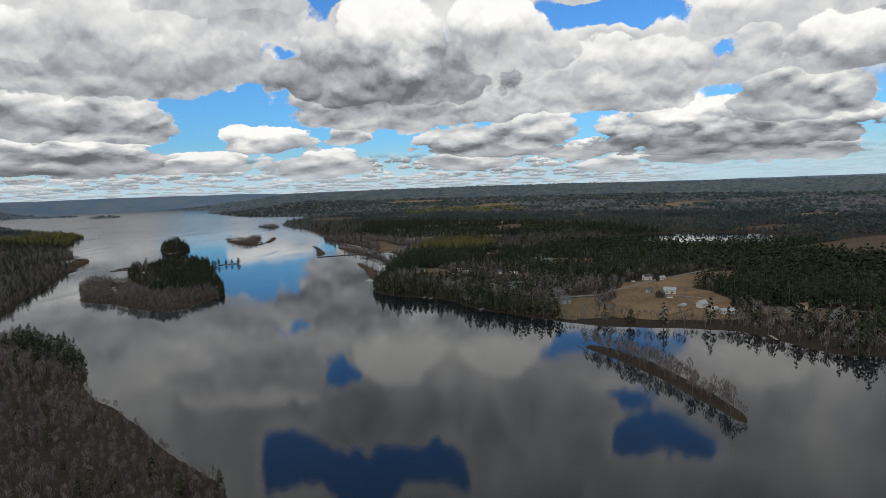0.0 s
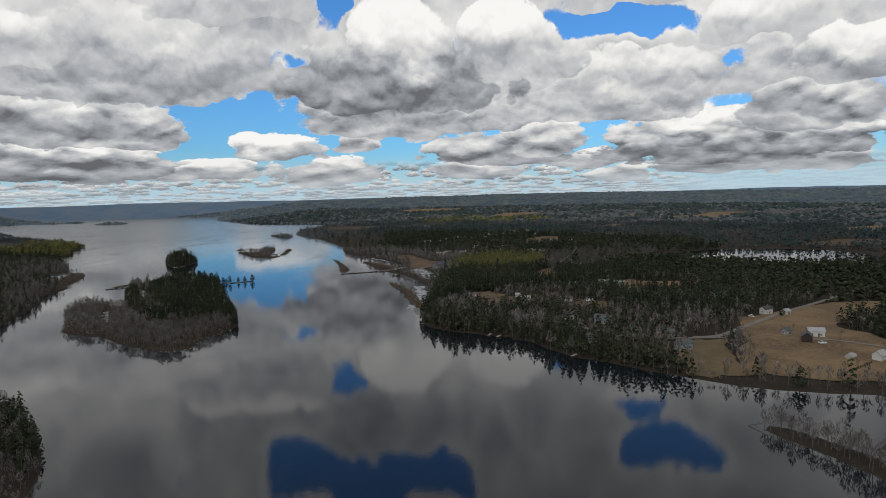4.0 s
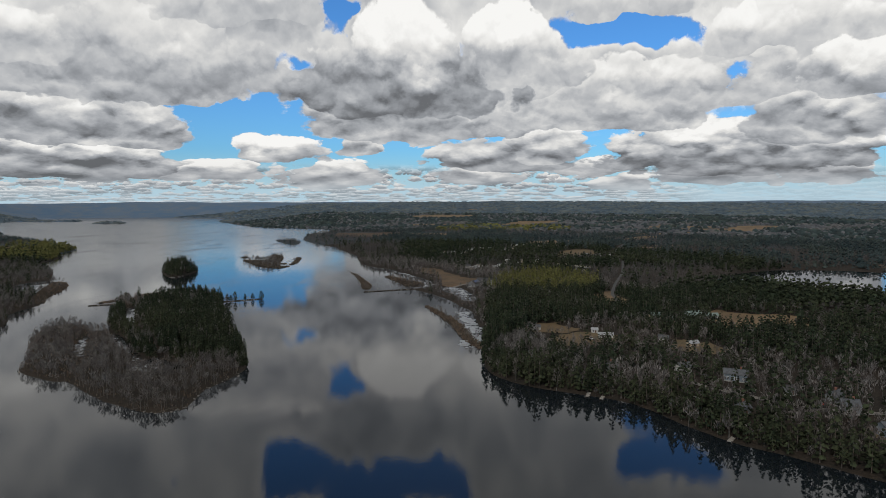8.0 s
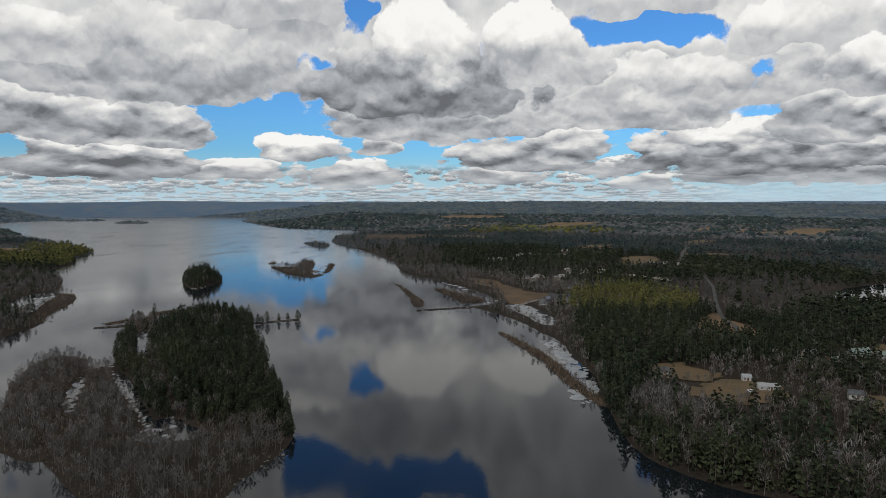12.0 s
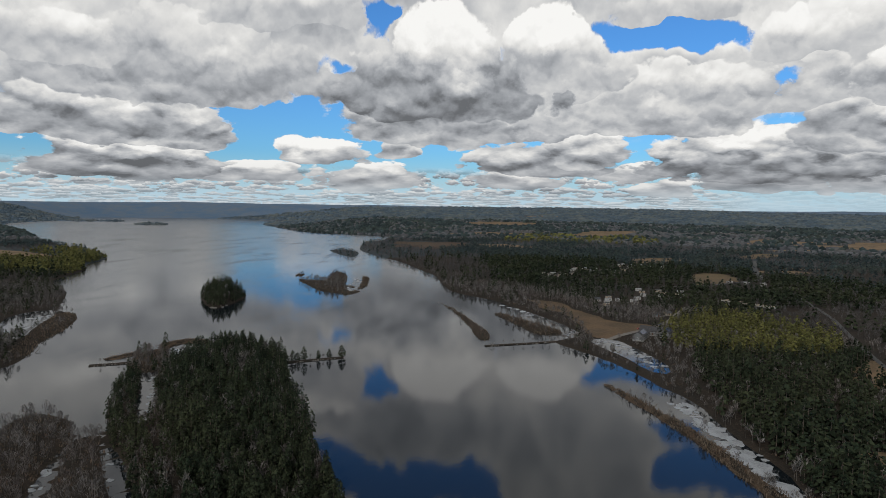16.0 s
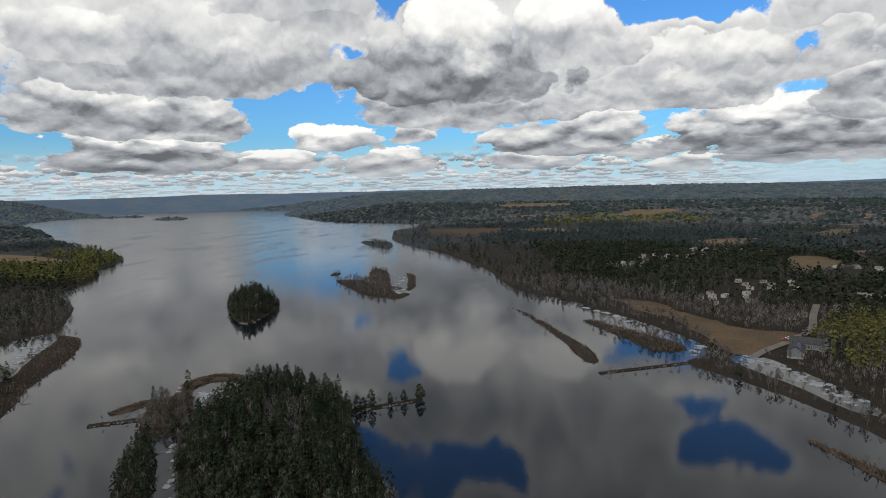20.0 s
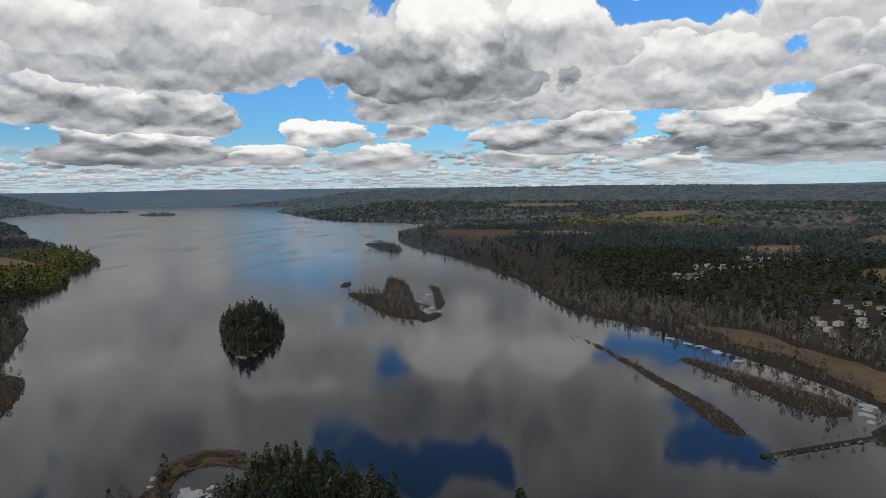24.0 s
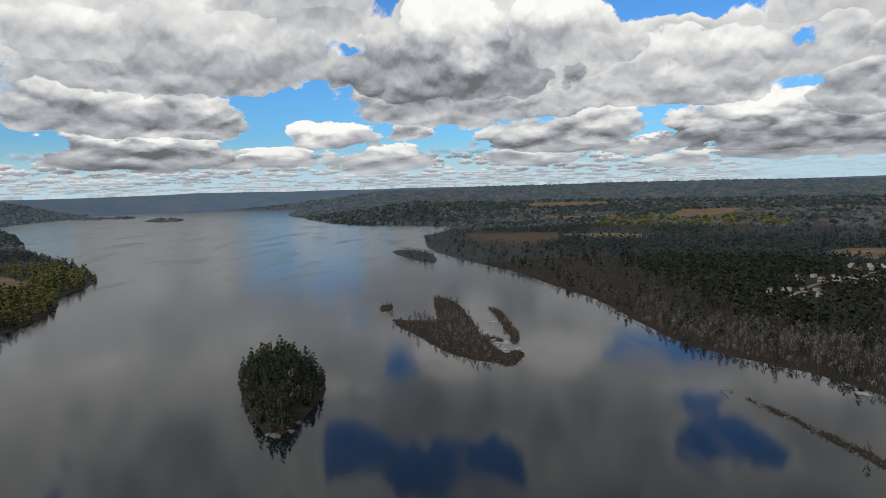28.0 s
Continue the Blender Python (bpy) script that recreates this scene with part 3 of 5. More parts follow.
def grid_faces(w, h):
    i = np.arange(w * h).reshape(h, w)
    return np.stack([i[:-1, :-1], i[:-1, 1:], i[1:, 1:], i[1:, :-1]], -1).reshape(-1, 4)


# ground farther out takes the colours with haze painted in
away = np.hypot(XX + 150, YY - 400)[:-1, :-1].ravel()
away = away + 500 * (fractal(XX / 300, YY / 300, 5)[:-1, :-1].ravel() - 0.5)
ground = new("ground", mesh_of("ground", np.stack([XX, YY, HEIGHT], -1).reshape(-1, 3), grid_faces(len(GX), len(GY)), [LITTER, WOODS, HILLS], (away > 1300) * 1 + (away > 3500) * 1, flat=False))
tagged(ground, "brown wooded ground of leaf litter and earth, tinted haze-blue far off", "ground", kind="structure")
WX, WY = np.meshgrid(np.linspace(-5200, 5200, 53), np.linspace(-1500, 5200, 35))
water = new("water", mesh_of("water", np.stack([WX, WY, WX * 0], -1).reshape(-1, 3), grid_faces(53, 35), [WATER], flat=False))
tagged(water, "calm dark lake water mirroring the clouds", "water", kind="structure")


def sheet(name, ring, mat, lift, step, label, category):
    """A patch of ground cover that follows the ground."""
    from mathutils import geometry
    lo, hi = ring.min(0), ring.max(0)
    gx, gy = np.meshgrid(np.arange(lo[0], hi[0], step), np.arange(lo[1], hi[1], step))
    gx, gy = gx.ravel(), gy.ravel()
    k = inside(gx, gy, ring) > step * 0.4
    pts = [Vector(p) for p in ring] + [Vector(p) for p in zip(gx[k], gy[k])]
    v, _, f, *_ = geometry.delaunay_2d_cdt(pts, [], [list(range(len(ring)))], 1, 0.01)
    v = np.array([tuple(p) for p in v])
    z = sampled(HEIGHT, v[:, 0], v[:, 1]) + lift
    me = bpy.data.meshes.new(name)
    me.from_pydata(np.column_stack([v, z]).tolist(), [], [list(t) for t in f])
    me.materials.append(mat)
    me.update()
    return tagged(new(name, me), label, category, kind="structure")


def ribbon(name, mat, width, line, lift):
    p = np.array(line, float)
    q = [p[0]]
    for a, b in zip(p[:-1], p[1:]):
        n = max(2, int(np.hypot(*(b - a)) / 8))
        q += [a + (b - a) * t for t in np.arange(1, n + 1) / n]
    q = np.array(q)
    for _ in range(3):
        q[1:-1] = (q[:-2] + 2 * q[1:-1] + q[2:]) / 4
    t = np.gradient(q, axis=0)
    t /= np.linalg.norm(t, axis=1)[:, None]
    n = np.column_stack([-t[:, 1], t[:, 0]]) * width / 2
    v = np.stack([q - n, q, q + n], 1).reshape(-1, 2)
    z = sampled(HEIGHT, v[:, 0], v[:, 1]) + lift
    return new(name, mesh_of(name, np.column_stack([v, z]), grid_faces(3, len(q)), [mat], flat=False)), q


FIELD_LABELS = {PASTURE.name: "dry tan pasture grass in early spring", LAWN.name: "faded brown lawn round the houses", MEADOW.name: "dull brown river meadow of dead grass", MARSH.name: "rust-brown marsh reed flat", GRAVEL.name: "pale gravel lot among the trees"}
for n, m, ring in FIELDS_R:
    sheet(n, ring, m, 0.45, max(6.0, np.ptp(ring[:, 0]) / 30), FIELD_LABELS[m.name], "field")
ROAD_LINES = []
for n, m, w, line in ROADS:
    ob, q = ribbon(n, m, w, line, 0.7)
    tagged(ob, "narrow pale gravel road between the fields" if m is GRAVEL else "grey asphalt road through the woods", "road", kind="structure")
    ROAD_LINES.append((q, w))

# ---- woods ----
rng = np.random.default_rng(7)


def tube(a, b, ra, rb, sides=4):
    """A tapered stick between two places."""
    a, b = np.array(a, float), np.array(b, float)
    d = b - a
    d /= np.linalg.norm(d) + 1e-9
    u = np.cross(d, (0.3, 0.9, 0.1) if abs(d[2]) > 0.8 else (0, 0, 1))
    u /= np.linalg.norm(u)
    w = np.cross(d, u)
    t = np.arange(sides) * 2 * np.pi / sides
    ring = np.cos(t)[:, None] * u + np.sin(t)[:, None] * w
    v = np.vstack([a + ring * ra, b + ring * rb])
    i = np.arange(sides)
    j = (i + 1) % sides
    f = np.vstack([np.column_stack([i, j, j + sides]), np.column_stack([i, j + sides, i + sides])])
    return v, f


def joined(pieces):
    v, f, n = [], [], 0
    for a, b in pieces:
        v.append(a)
        f.append(b + n)
        n += len(a)
    return np.vstack(v), np.vstack(f)


def clump(q, centre, lean, r, ring):
    """One irregular tuft of needles: a ragged little dome that faces up and outward."""
    lean = lean / np.linalg.norm(lean)
    u = np.cross(lean, (0.3, 0.8, 0.1))
    u /= np.linalg.norm(u)
    w = np.cross(lean, u)
    t = (np.arange(ring) + q.uniform(-0.3, 0.3, ring)) * 6.283 / ring
    k = r * q.uniform(0.55, 1.3, ring)[:, None]
    rim = centre + (np.cos(t)[:, None] * u + np.sin(t)[:, None] * w) * k - lean * r * q.uniform(0.05, 0.6, ring)[:, None]
    i = np.arange(ring)
    return np.vstack([rim, centre + lean * r * q.uniform(0.25, 0.6)]), np.column_stack([i, (i + 1) % ring, np.full(ring, ring)])


def tufted_pine(seed, height, count, size, girth, base=0.16, ring=6, sides=5):
    """A broad old pine: needle tufts in uneven layers round the stem, rounded at the top."""
    q = np.random.default_rng(seed)
    out = []
    for i in range(count):
        u = (i + q.random()) / count
        reach = girth * min(1.0, 0.55 + 1.6 * u) * (1 - u) ** 0.55 + 0.15
        a, k = i * 2.4 + q.normal(0, 0.4), reach * q.uniform(0.45, 1.05)
        z = height * (base + (1 - base) * u) * q.uniform(0.96, 1.03)
        out.append(clump(q, np.array([math.cos(a) * k, math.sin(a) * k, z]), np.array([math.cos(a) * 0.55, math.sin(a) * 0.55, 0.9]), size * q.uniform(0.7, 1.25) * (1 - 0.42 * u), ring))
    out.append(clump(q, np.array([0, 0, height]), np.array([0.05, 0.05, 1.0]), size * 0.55, ring))
    return tube((0, 0, -0.6), (0, 0, height * 0.95), height * 0.018 + 0.05, 0.05, sides), joined(out)


def canopy_model(seed, height, r):
    """A far group of treetops merged into one low uneven dome."""
    q = np.random.default_rng(seed)
    n = 7
    t = np.arange(n) * 6.283 / n
    v = []
    for share, z in ((1.0, -0.1), (0.66, 0.72)):
        k = r * share * q.uniform(0.7, 1.25, n)
        v.append(np.column_stack([np.cos(t) * k, np.sin(t) * k, height * z * q.uniform(0.8, 1.2, n)]))
    v.append([[0, 0, height]])
    i = np.arange(n)
    j = (i + 1) % n
    f = np.vstack([np.column_stack([i, j, j + n]), np.column_stack([i, j + n, i + n]), np.column_stack([i + n, j + n, np.full(n, 2 * n)])])
    return np.vstack(v), f


def bare_model(seed, height, limbs, twigs, twig_width=0.10, sides=4, girth=0.30):
    """A leafless broad-leaved tree: stem, limbs and a haze of twigs."""
    q = np.random.default_rng(seed)
    wood, fine = [], []
    fork = height * q.uniform(0.30, 0.42)
    top = np.array([q.normal(0, 0.3), q.normal(0, 0.3), height * 0.86])
    wood.append(tube((0, 0, -0.6), (top[0] * 0.3, top[1] * 0.3, fork), height * 0.016 + 0.05, height * 0.011 + 0.03, sides))
    wood.append(tube((top[0] * 0.3, top[1] * 0.3, fork), top, height * 0.011 + 0.03, 0.03, 3))
    ends = [(np.array([top[0] * 0.5, top[1] * 0.5, height * 0.6]), top)]
    for i in range(limbs):
        z = fork + (height * 0.78 - fork) * (i / max(1, limbs)) + q.normal(0, 0.2)
        a = i * 2.4 + q.random()
        l = height * girth * (1.1 - 0.6 * i / limbs) * q.uniform(0.75, 1.2)
        start = np.array([top[0] * 0.5, top[1] * 0.5, z])
        end = start + np.array([math.cos(a) * l * 0.8, math.sin(a) * l * 0.8, l * q.uniform(0.65, 1.05)])
        wood.append(tube(start, end, height * 0.006 + 0.02, 0.02, 3))
        ends.append((start, end))
    for i in range(twigs):
        s, e = ends[i % len(ends)]
        t = q.uniform(0.25, 1.0)
        p = s + (e - s) * t
        d = (e - s) / (np.linalg.norm(e - s) + 1e-6) + q.normal(0, 0.55, 3) + np.array([0, 0, 0.35])
        d /= np.linalg.norm(d)
        l = height * q.uniform(0.10, 0.22)
        side = np.cross(d, q.normal(0, 1, 3))
        side *= twig_width / (np.linalg.norm(side) + 1e-6)
        fine.append((np.array([p - side, p + side, p + d * l]), np.array([[0, 1, 2]])))
    return joined(wood), joined(fine)


def haze_model(seed, height, twigs, width):
    """A leafless tree seen from far above: a dark stem under a rounded haze of twigs."""
    q = np.random.default_rng(seed)
    stem = tube((0, 0, -0.6), (q.normal(0, 0.2), q.normal(0, 0.2), height * 0.75), height * 0.012 + 0.04, 0.04, 3)
    fine = []
    for i in range(twigs):
        a, c = q.random() * 6.283, q.uniform(-0.75, 1.0)
        r = math.sqrt(max(0.05, 1 - c * c)) * q.uniform(0.35, 1.0)
        p = np.array([math.cos(a) * r * height * 0.21, math.sin(a) * r * height * 0.21, height * (0.60 + 0.26 * c)])
        d = p - np.array([0, 0, height * 0.22])
        d = d / (np.linalg.norm(d) + 1e-6) + q.normal(0, 0.35, 3)
        d /= np.linalg.norm(d)
        l = height * q.uniform(0.11, 0.24)
        side = np.cross(d, q.normal(0, 1, 3))
        side *= width * q.uniform(0.5, 1.3) / (np.linalg.norm(side) + 1e-6)
        fine.append((np.array([p - d * l * 0.6, p + side, p + d * l * 0.6]), np.array([[0, 1, 2]])))
    return stem, joined(fine)


def tuft_model(seed, height, blades, width, spread_r):
    """A far leafless crown: upright slivers leaning outward."""
    q = np.random.default_rng(seed)
    out = []
    for i in range(blades):
        a, r = q.random() * 6.283, spread_r * math.sqrt(q.random())
        c, s = math.cos(a), math.sin(a)
        b = q.random() * 3.14
        w = width * q.uniform(0.6, 1.2)
        h = height * q.uniform(0.65, 1.05) * (1 - 0.25 * r / spread_r)
        p = np.array([[c * r * 0.7 - math.cos(b) * w, s * r * 0.7 - math.sin(b) * w, height * 0.12], [c * r * 0.7 + math.cos(b) * w, s * r * 0.7 + math.sin(b) * w, height * 0.12],
                      [c * r * 1.25 + math.cos(b) * w * 0.5, s * r * 1.25 + math.sin(b) * w * 0.5, h], [c * r * 1.2 - math.cos(b) * w * 0.6, s * r * 1.2 - math.sin(b) * w * 0.6, h * 0.86]])
        out.append((p, np.array([[0, 1, 2], [0, 2, 3]])))
    return joined(out)


class Wood:
    """Gathers many placed copies of tree models into one mesh."""

    def __init__(self):
        self.v, self.f, self.m, self.n = [], [], [], 0

    def add(self, model, pos, size, turn, mat):
        v, f = model
        c, s = np.cos(turn)[:, None], np.sin(turn)[:, None]
        x = (v[None, :, 0] * c - v[None, :, 1] * s) * size[:, :1] + pos[:, :1]
        y = (v[None, :, 0] * s + v[None, :, 1] * c) * size[:, :1] + pos[:, 1:2]
        z = v[None, :, 2] * size[:, 1:] + pos[:, 2:]
        self.v.append(np.stack([x, y, z], -1).reshape(-1, 3))
        k = np.arange(len(pos))[:, None, None] * len(v) + self.n
        self.f.append((f[None] + k).reshape(-1, 3))
        self.m.append(np.full(len(pos) * len(f), mat))
        self.n += len(pos) * len(v)

    def done(self, name, materials, label, category):
        if self.v:
            me = mesh_of(name, np.vstack(self.v), np.vstack(self.f), materials, np.concatenate(self.m))
            tagged(new(name, me), label, category, kind="stuff")


HOUSES = []                     # (x, y, clear radius), filled below before planting
FLIGHT = np.array([(-14.6 * t, 29.0 * t) for t in range(0, 29, 4)], float)


def flight_gap(x, y):
    d = np.full(x.shape, 1e9)
    for (ax, ay), (bx, by) in zip(FLIGHT[:-1], FLIGHT[1:]):
        t = np.clip(((x - ax) * (bx - ax) + (y - ay) * (by - ay)) / ((bx - ax) ** 2 + (by - ay) ** 2), 0, 1)
        d = np.minimum(d, np.hypot(x - ax - t * (bx - ax), y - ay - t * (by - ay)))
    return d


STANDS = [  # closed rings with the share of evergreens inside them
    (0.74, [(-268, 600), (-236, 622), (-232, 650), (-262, 715), (-292, 775), (-316, 825), (-336, 880), (-362, 890), (-392, 860), (-402, 812), (-366, 748), (-325, 682), (-292, 635)]),
    (0.22, [(-362, 811), (-342, 806), (-353, 848), (-380, 864)]),
    (0.95, ISLES["round"]),
    (0.62, [(-72, 560), (-20, 545), (10, 515), (60, 448), (84, 440), (80, 462), (52, 490), (20, 540), (-25, 575), (-66, 625)]),
    (0.80, [(-72, 640), (-40, 690), (-20, 715), (90, 770), (110, 860), (60, 930), (-40, 905), (-62, 800), (-66, 700)]),
    (0.95, [(222, 450), (300, 430), (420, 470), (520, 620), (420, 720), (320, 640), (262, 552), (228, 515)]),
    (0.75, [(120, 780), (300, 780), (520, 840), (560, 1000), (300, 980), (140, 900)]),
    (0.60, [(-210, 1720), (-120, 1480), (-20, 1330), (220, 1400), (320, 1640), (160, 1960), (-140, 1940)]),
    (0.32, [(-100, 1130), (20, 1110), (110, 1200), (90, 1300), (-60, 1380), (-140, 1260)]),
    (0.11, [(-395, 530), (-432, 610), (-479, 739), (-519, 841), (-566, 955), (-636, 1034), (-704, 1140), (-800, 1240), (-1000, 1240), (-1100, 900), (-800, 500)]),
    (0.80, [(-900, 1250), (-810, 1290), (-870, 1440), (-930, 1540), (-1080, 1640), (-1000, 1400)]),
    (0.15, [(-660, 640), (-560, 700), (-560, 860), (-700, 900), (-760, 760)]),
    (0.02, [(-30, 60), (-75, 195), (-190, 305), (-250, 392), (-300, 432), (-500, 430), (-600, 200), (-200, 0)]),
    (0.04, [(-150, 290), (-110, 240), (-75, 195), (-95, 150), (-180, 260)]),
    (0.05, [(-510, 1900), (-380, 1660), (-250, 1270), (-130, 1060), (-90, 1120), (-190, 1320), (-250, 1560), (-330, 1860), (-300, 2000)]),
    (0.0, [(-365, 596), (-231, 520), (-225, 600), (-300, 625), (-372, 712), (-412, 742), (-440, 740)]),
    (0.0, ISLES["reed"]), (0.0, ISLES["dot"]), (0.0, ISLES["hook_mid"]), (0.08, ISLES["shoal"]), (0.0, ISLES["arrow"]), (0.0, ISLES["hook_low"]), (0.0, ISLES["hook"]), (0.0, ISLES["bar"]), (0.0, ISLES["long"]), (0.0, ISLES["islet"]), (0.0, ISLES["spit"]), (0.0, ISLES["west_spit"]), (0.05, ISLES["cigar"]),
    (0.60, ISLES["west"]), (0.10, ISLES["reeds"]), (0.40, [(-300, 395), (-232, 345), (-205, 340), (-240, 388), (-290, 422)]),
    (0.20, [(-40, 575), (30, 545), (90, 500), (110, 560), (90, 640), (0, 650)]),
    (0.03, [(-70, 890), (-30, 940), (-40, 985), (-90, 975), (-70, 1000), (-20, 1030), (20, 1090), (-60, 1110), (-110, 1180), (-170, 1190)]),
]
# stands given the sunlit needle colour, with the share of trees
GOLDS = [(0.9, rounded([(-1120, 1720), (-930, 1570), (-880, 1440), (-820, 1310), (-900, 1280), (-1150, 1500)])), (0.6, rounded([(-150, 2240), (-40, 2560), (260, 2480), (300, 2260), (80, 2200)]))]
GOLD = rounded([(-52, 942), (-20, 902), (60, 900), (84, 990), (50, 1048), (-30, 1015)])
STANDS_R = [(s, rounded(r)) for s, r in STANDS]
SPARSE = {"west_spit": 0.06, "bar": 0.03, "spit": 0.25, "reeds": 0.05, "reeds_low": 0.0, "hook": 0.10, "hook_low": 0.05, "hook_mid": 0.05, "tip": 0.2, "dot": 0.7, "long": 0.5, "islet": 0.95, "arrow": 0.8}
WEDGE = [(-20.0, -60.0), (-200.0, 380.0), (-371.0, 730.0)]


def in_view(x, y):
    ok = np.zeros(x.shape, bool)
    for cx, cy in WEDGE:
        a = np.degrees(np.arctan2(x - cx, y - cy)) + 3.0
        ok |= (np.abs(a) < 43) & (np.hypot(x - cx, y - cy) > 90)
    return ok


def plots(near, far, step):
    """Jittered planting places on land whose distance from the flight lies in a band."""
    lo, hi = FLIGHT.min(0) - far, FLIGHT.max(0) + far
    lo, hi = np.maximum(lo, (-4900, -50)), np.minimum(hi, (4600, 5000))
    gx, gy = np.meshgrid(np.arange(lo[0], hi[0], step), np.arange(lo[1], hi[1], step))
    gx, gy = gx.ravel(), gy.ravel()
    gx, gy = gx + rng.uniform(-0.5, 0.5, gx.shape) * step * 0.95, gy + rng.uniform(-0.5, 0.5, gx.shape) * step * 0.95
    k = in_view(gx, gy)
    gx, gy = gx[k], gy[k]
    g = flight_gap(gx, gy)
    k = (g >= near) & (g < far) & (sampled(DEPTH, gx, gy) > max(0.4, step * 0.10))
    gx, gy = gx[k], gy[k]
    k = np.ones(gx.shape, bool)
    for _, m, ring in FIELDS_R:
        j = near_ring(gx, gy, ring, 5)
        k[j] &= inside(gx[j], gy[j], ring) < 1.0
    for q, w in ROAD_LINES:
        j = np.flatnonzero(near_ring(gx, gy, q, 12))
        if len(j):
            d = np.min(np.hypot(gx[j][:, None] - q[None, :, 0], gy[j][:, None] - q[None, :, 1]), 1)
            k[j[d < w / 2 + 3.0]] = False
    for hx, hy, r in HOUSES:
        k &= np.hypot(gx - hx, gy - hy) > r
    for name, share in SPARSE.items():
        j = near_ring(gx, gy, ISLES_R[name], 3)
        jj = np.flatnonzero(j)
        jj = jj[inside(gx[jj], gy[jj], ISLES_R[name]) > -2]
        k[jj[rng.random(len(jj)) > share]] = False
    return gx[k], gy[k]


def evergreen(x, y):
    """Whether a pine grows here rather than a leafless tree."""
    n = fractal(x / 130, y / 130, 31)
    share = np.where(np.hypot(x, y - 400) > 2300, 0.35, 0.0) + smooth(n, 0.44, 0.62) * 0.52 + 0.06
    for s, ring in STANDS_R:
        j = near_ring(x, y, ring, 0)
        jj = np.flatnonzero(j)
        jj = jj[inside(x[jj], y[jj], ring) > 0]
        share[jj] = np.clip(s * (0.45 + 1.1 * fractal(x[jj] / 24, y[jj] / 24, 101)), 0, 1) if 0.1 < s < 0.94 else s
    return rng.random(x.shape) < share


HEROES = [[], []]
BANDS = [
    # near, far, spacing, share of leafless trees kept, pine models, leafless models
    (0, 260, 3.7, 0.70, [tufted_pine(i, 10.5 + i, 35, 1.05, 3.1, ring=5, sides=3) for i in range(5)], [haze_model(10 + i, 9.5 + 1.1 * i, 58, 0.28) for i in range(4)]),
    (260, 520, 4.6, 0.62, [tufted_pine(20 + i, 10.5 + i, 17, 1.45, 3.3, ring=5, sides=3) for i in range(5)], [haze_model(30 + i, 9.5 + i, 30, 0.46) for i in range(3)]),
    (520, 900, 6.3, 0.75, [tufted_pine(40 + i, 11 + i, 7, 2.6, 3.5, ring=5) for i in range(4)], [haze_model(50 + i, 8.5 + i, 18, 0.75)[1] for i in range(4)]),
    (900, 1500, 8.6, 0.9, [tufted_pine(60 + i, 9.5 + i, 5, 3.3, 4.0, ring=5) for i in range(4)], [haze_model(70 + i, 7.5 + i, 12, 1.3)[1] for i in range(4)]),
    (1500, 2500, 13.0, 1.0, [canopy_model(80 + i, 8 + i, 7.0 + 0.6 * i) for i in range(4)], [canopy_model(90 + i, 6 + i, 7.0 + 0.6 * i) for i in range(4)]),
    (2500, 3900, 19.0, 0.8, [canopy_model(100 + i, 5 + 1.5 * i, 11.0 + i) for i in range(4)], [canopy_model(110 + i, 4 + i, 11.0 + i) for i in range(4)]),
]


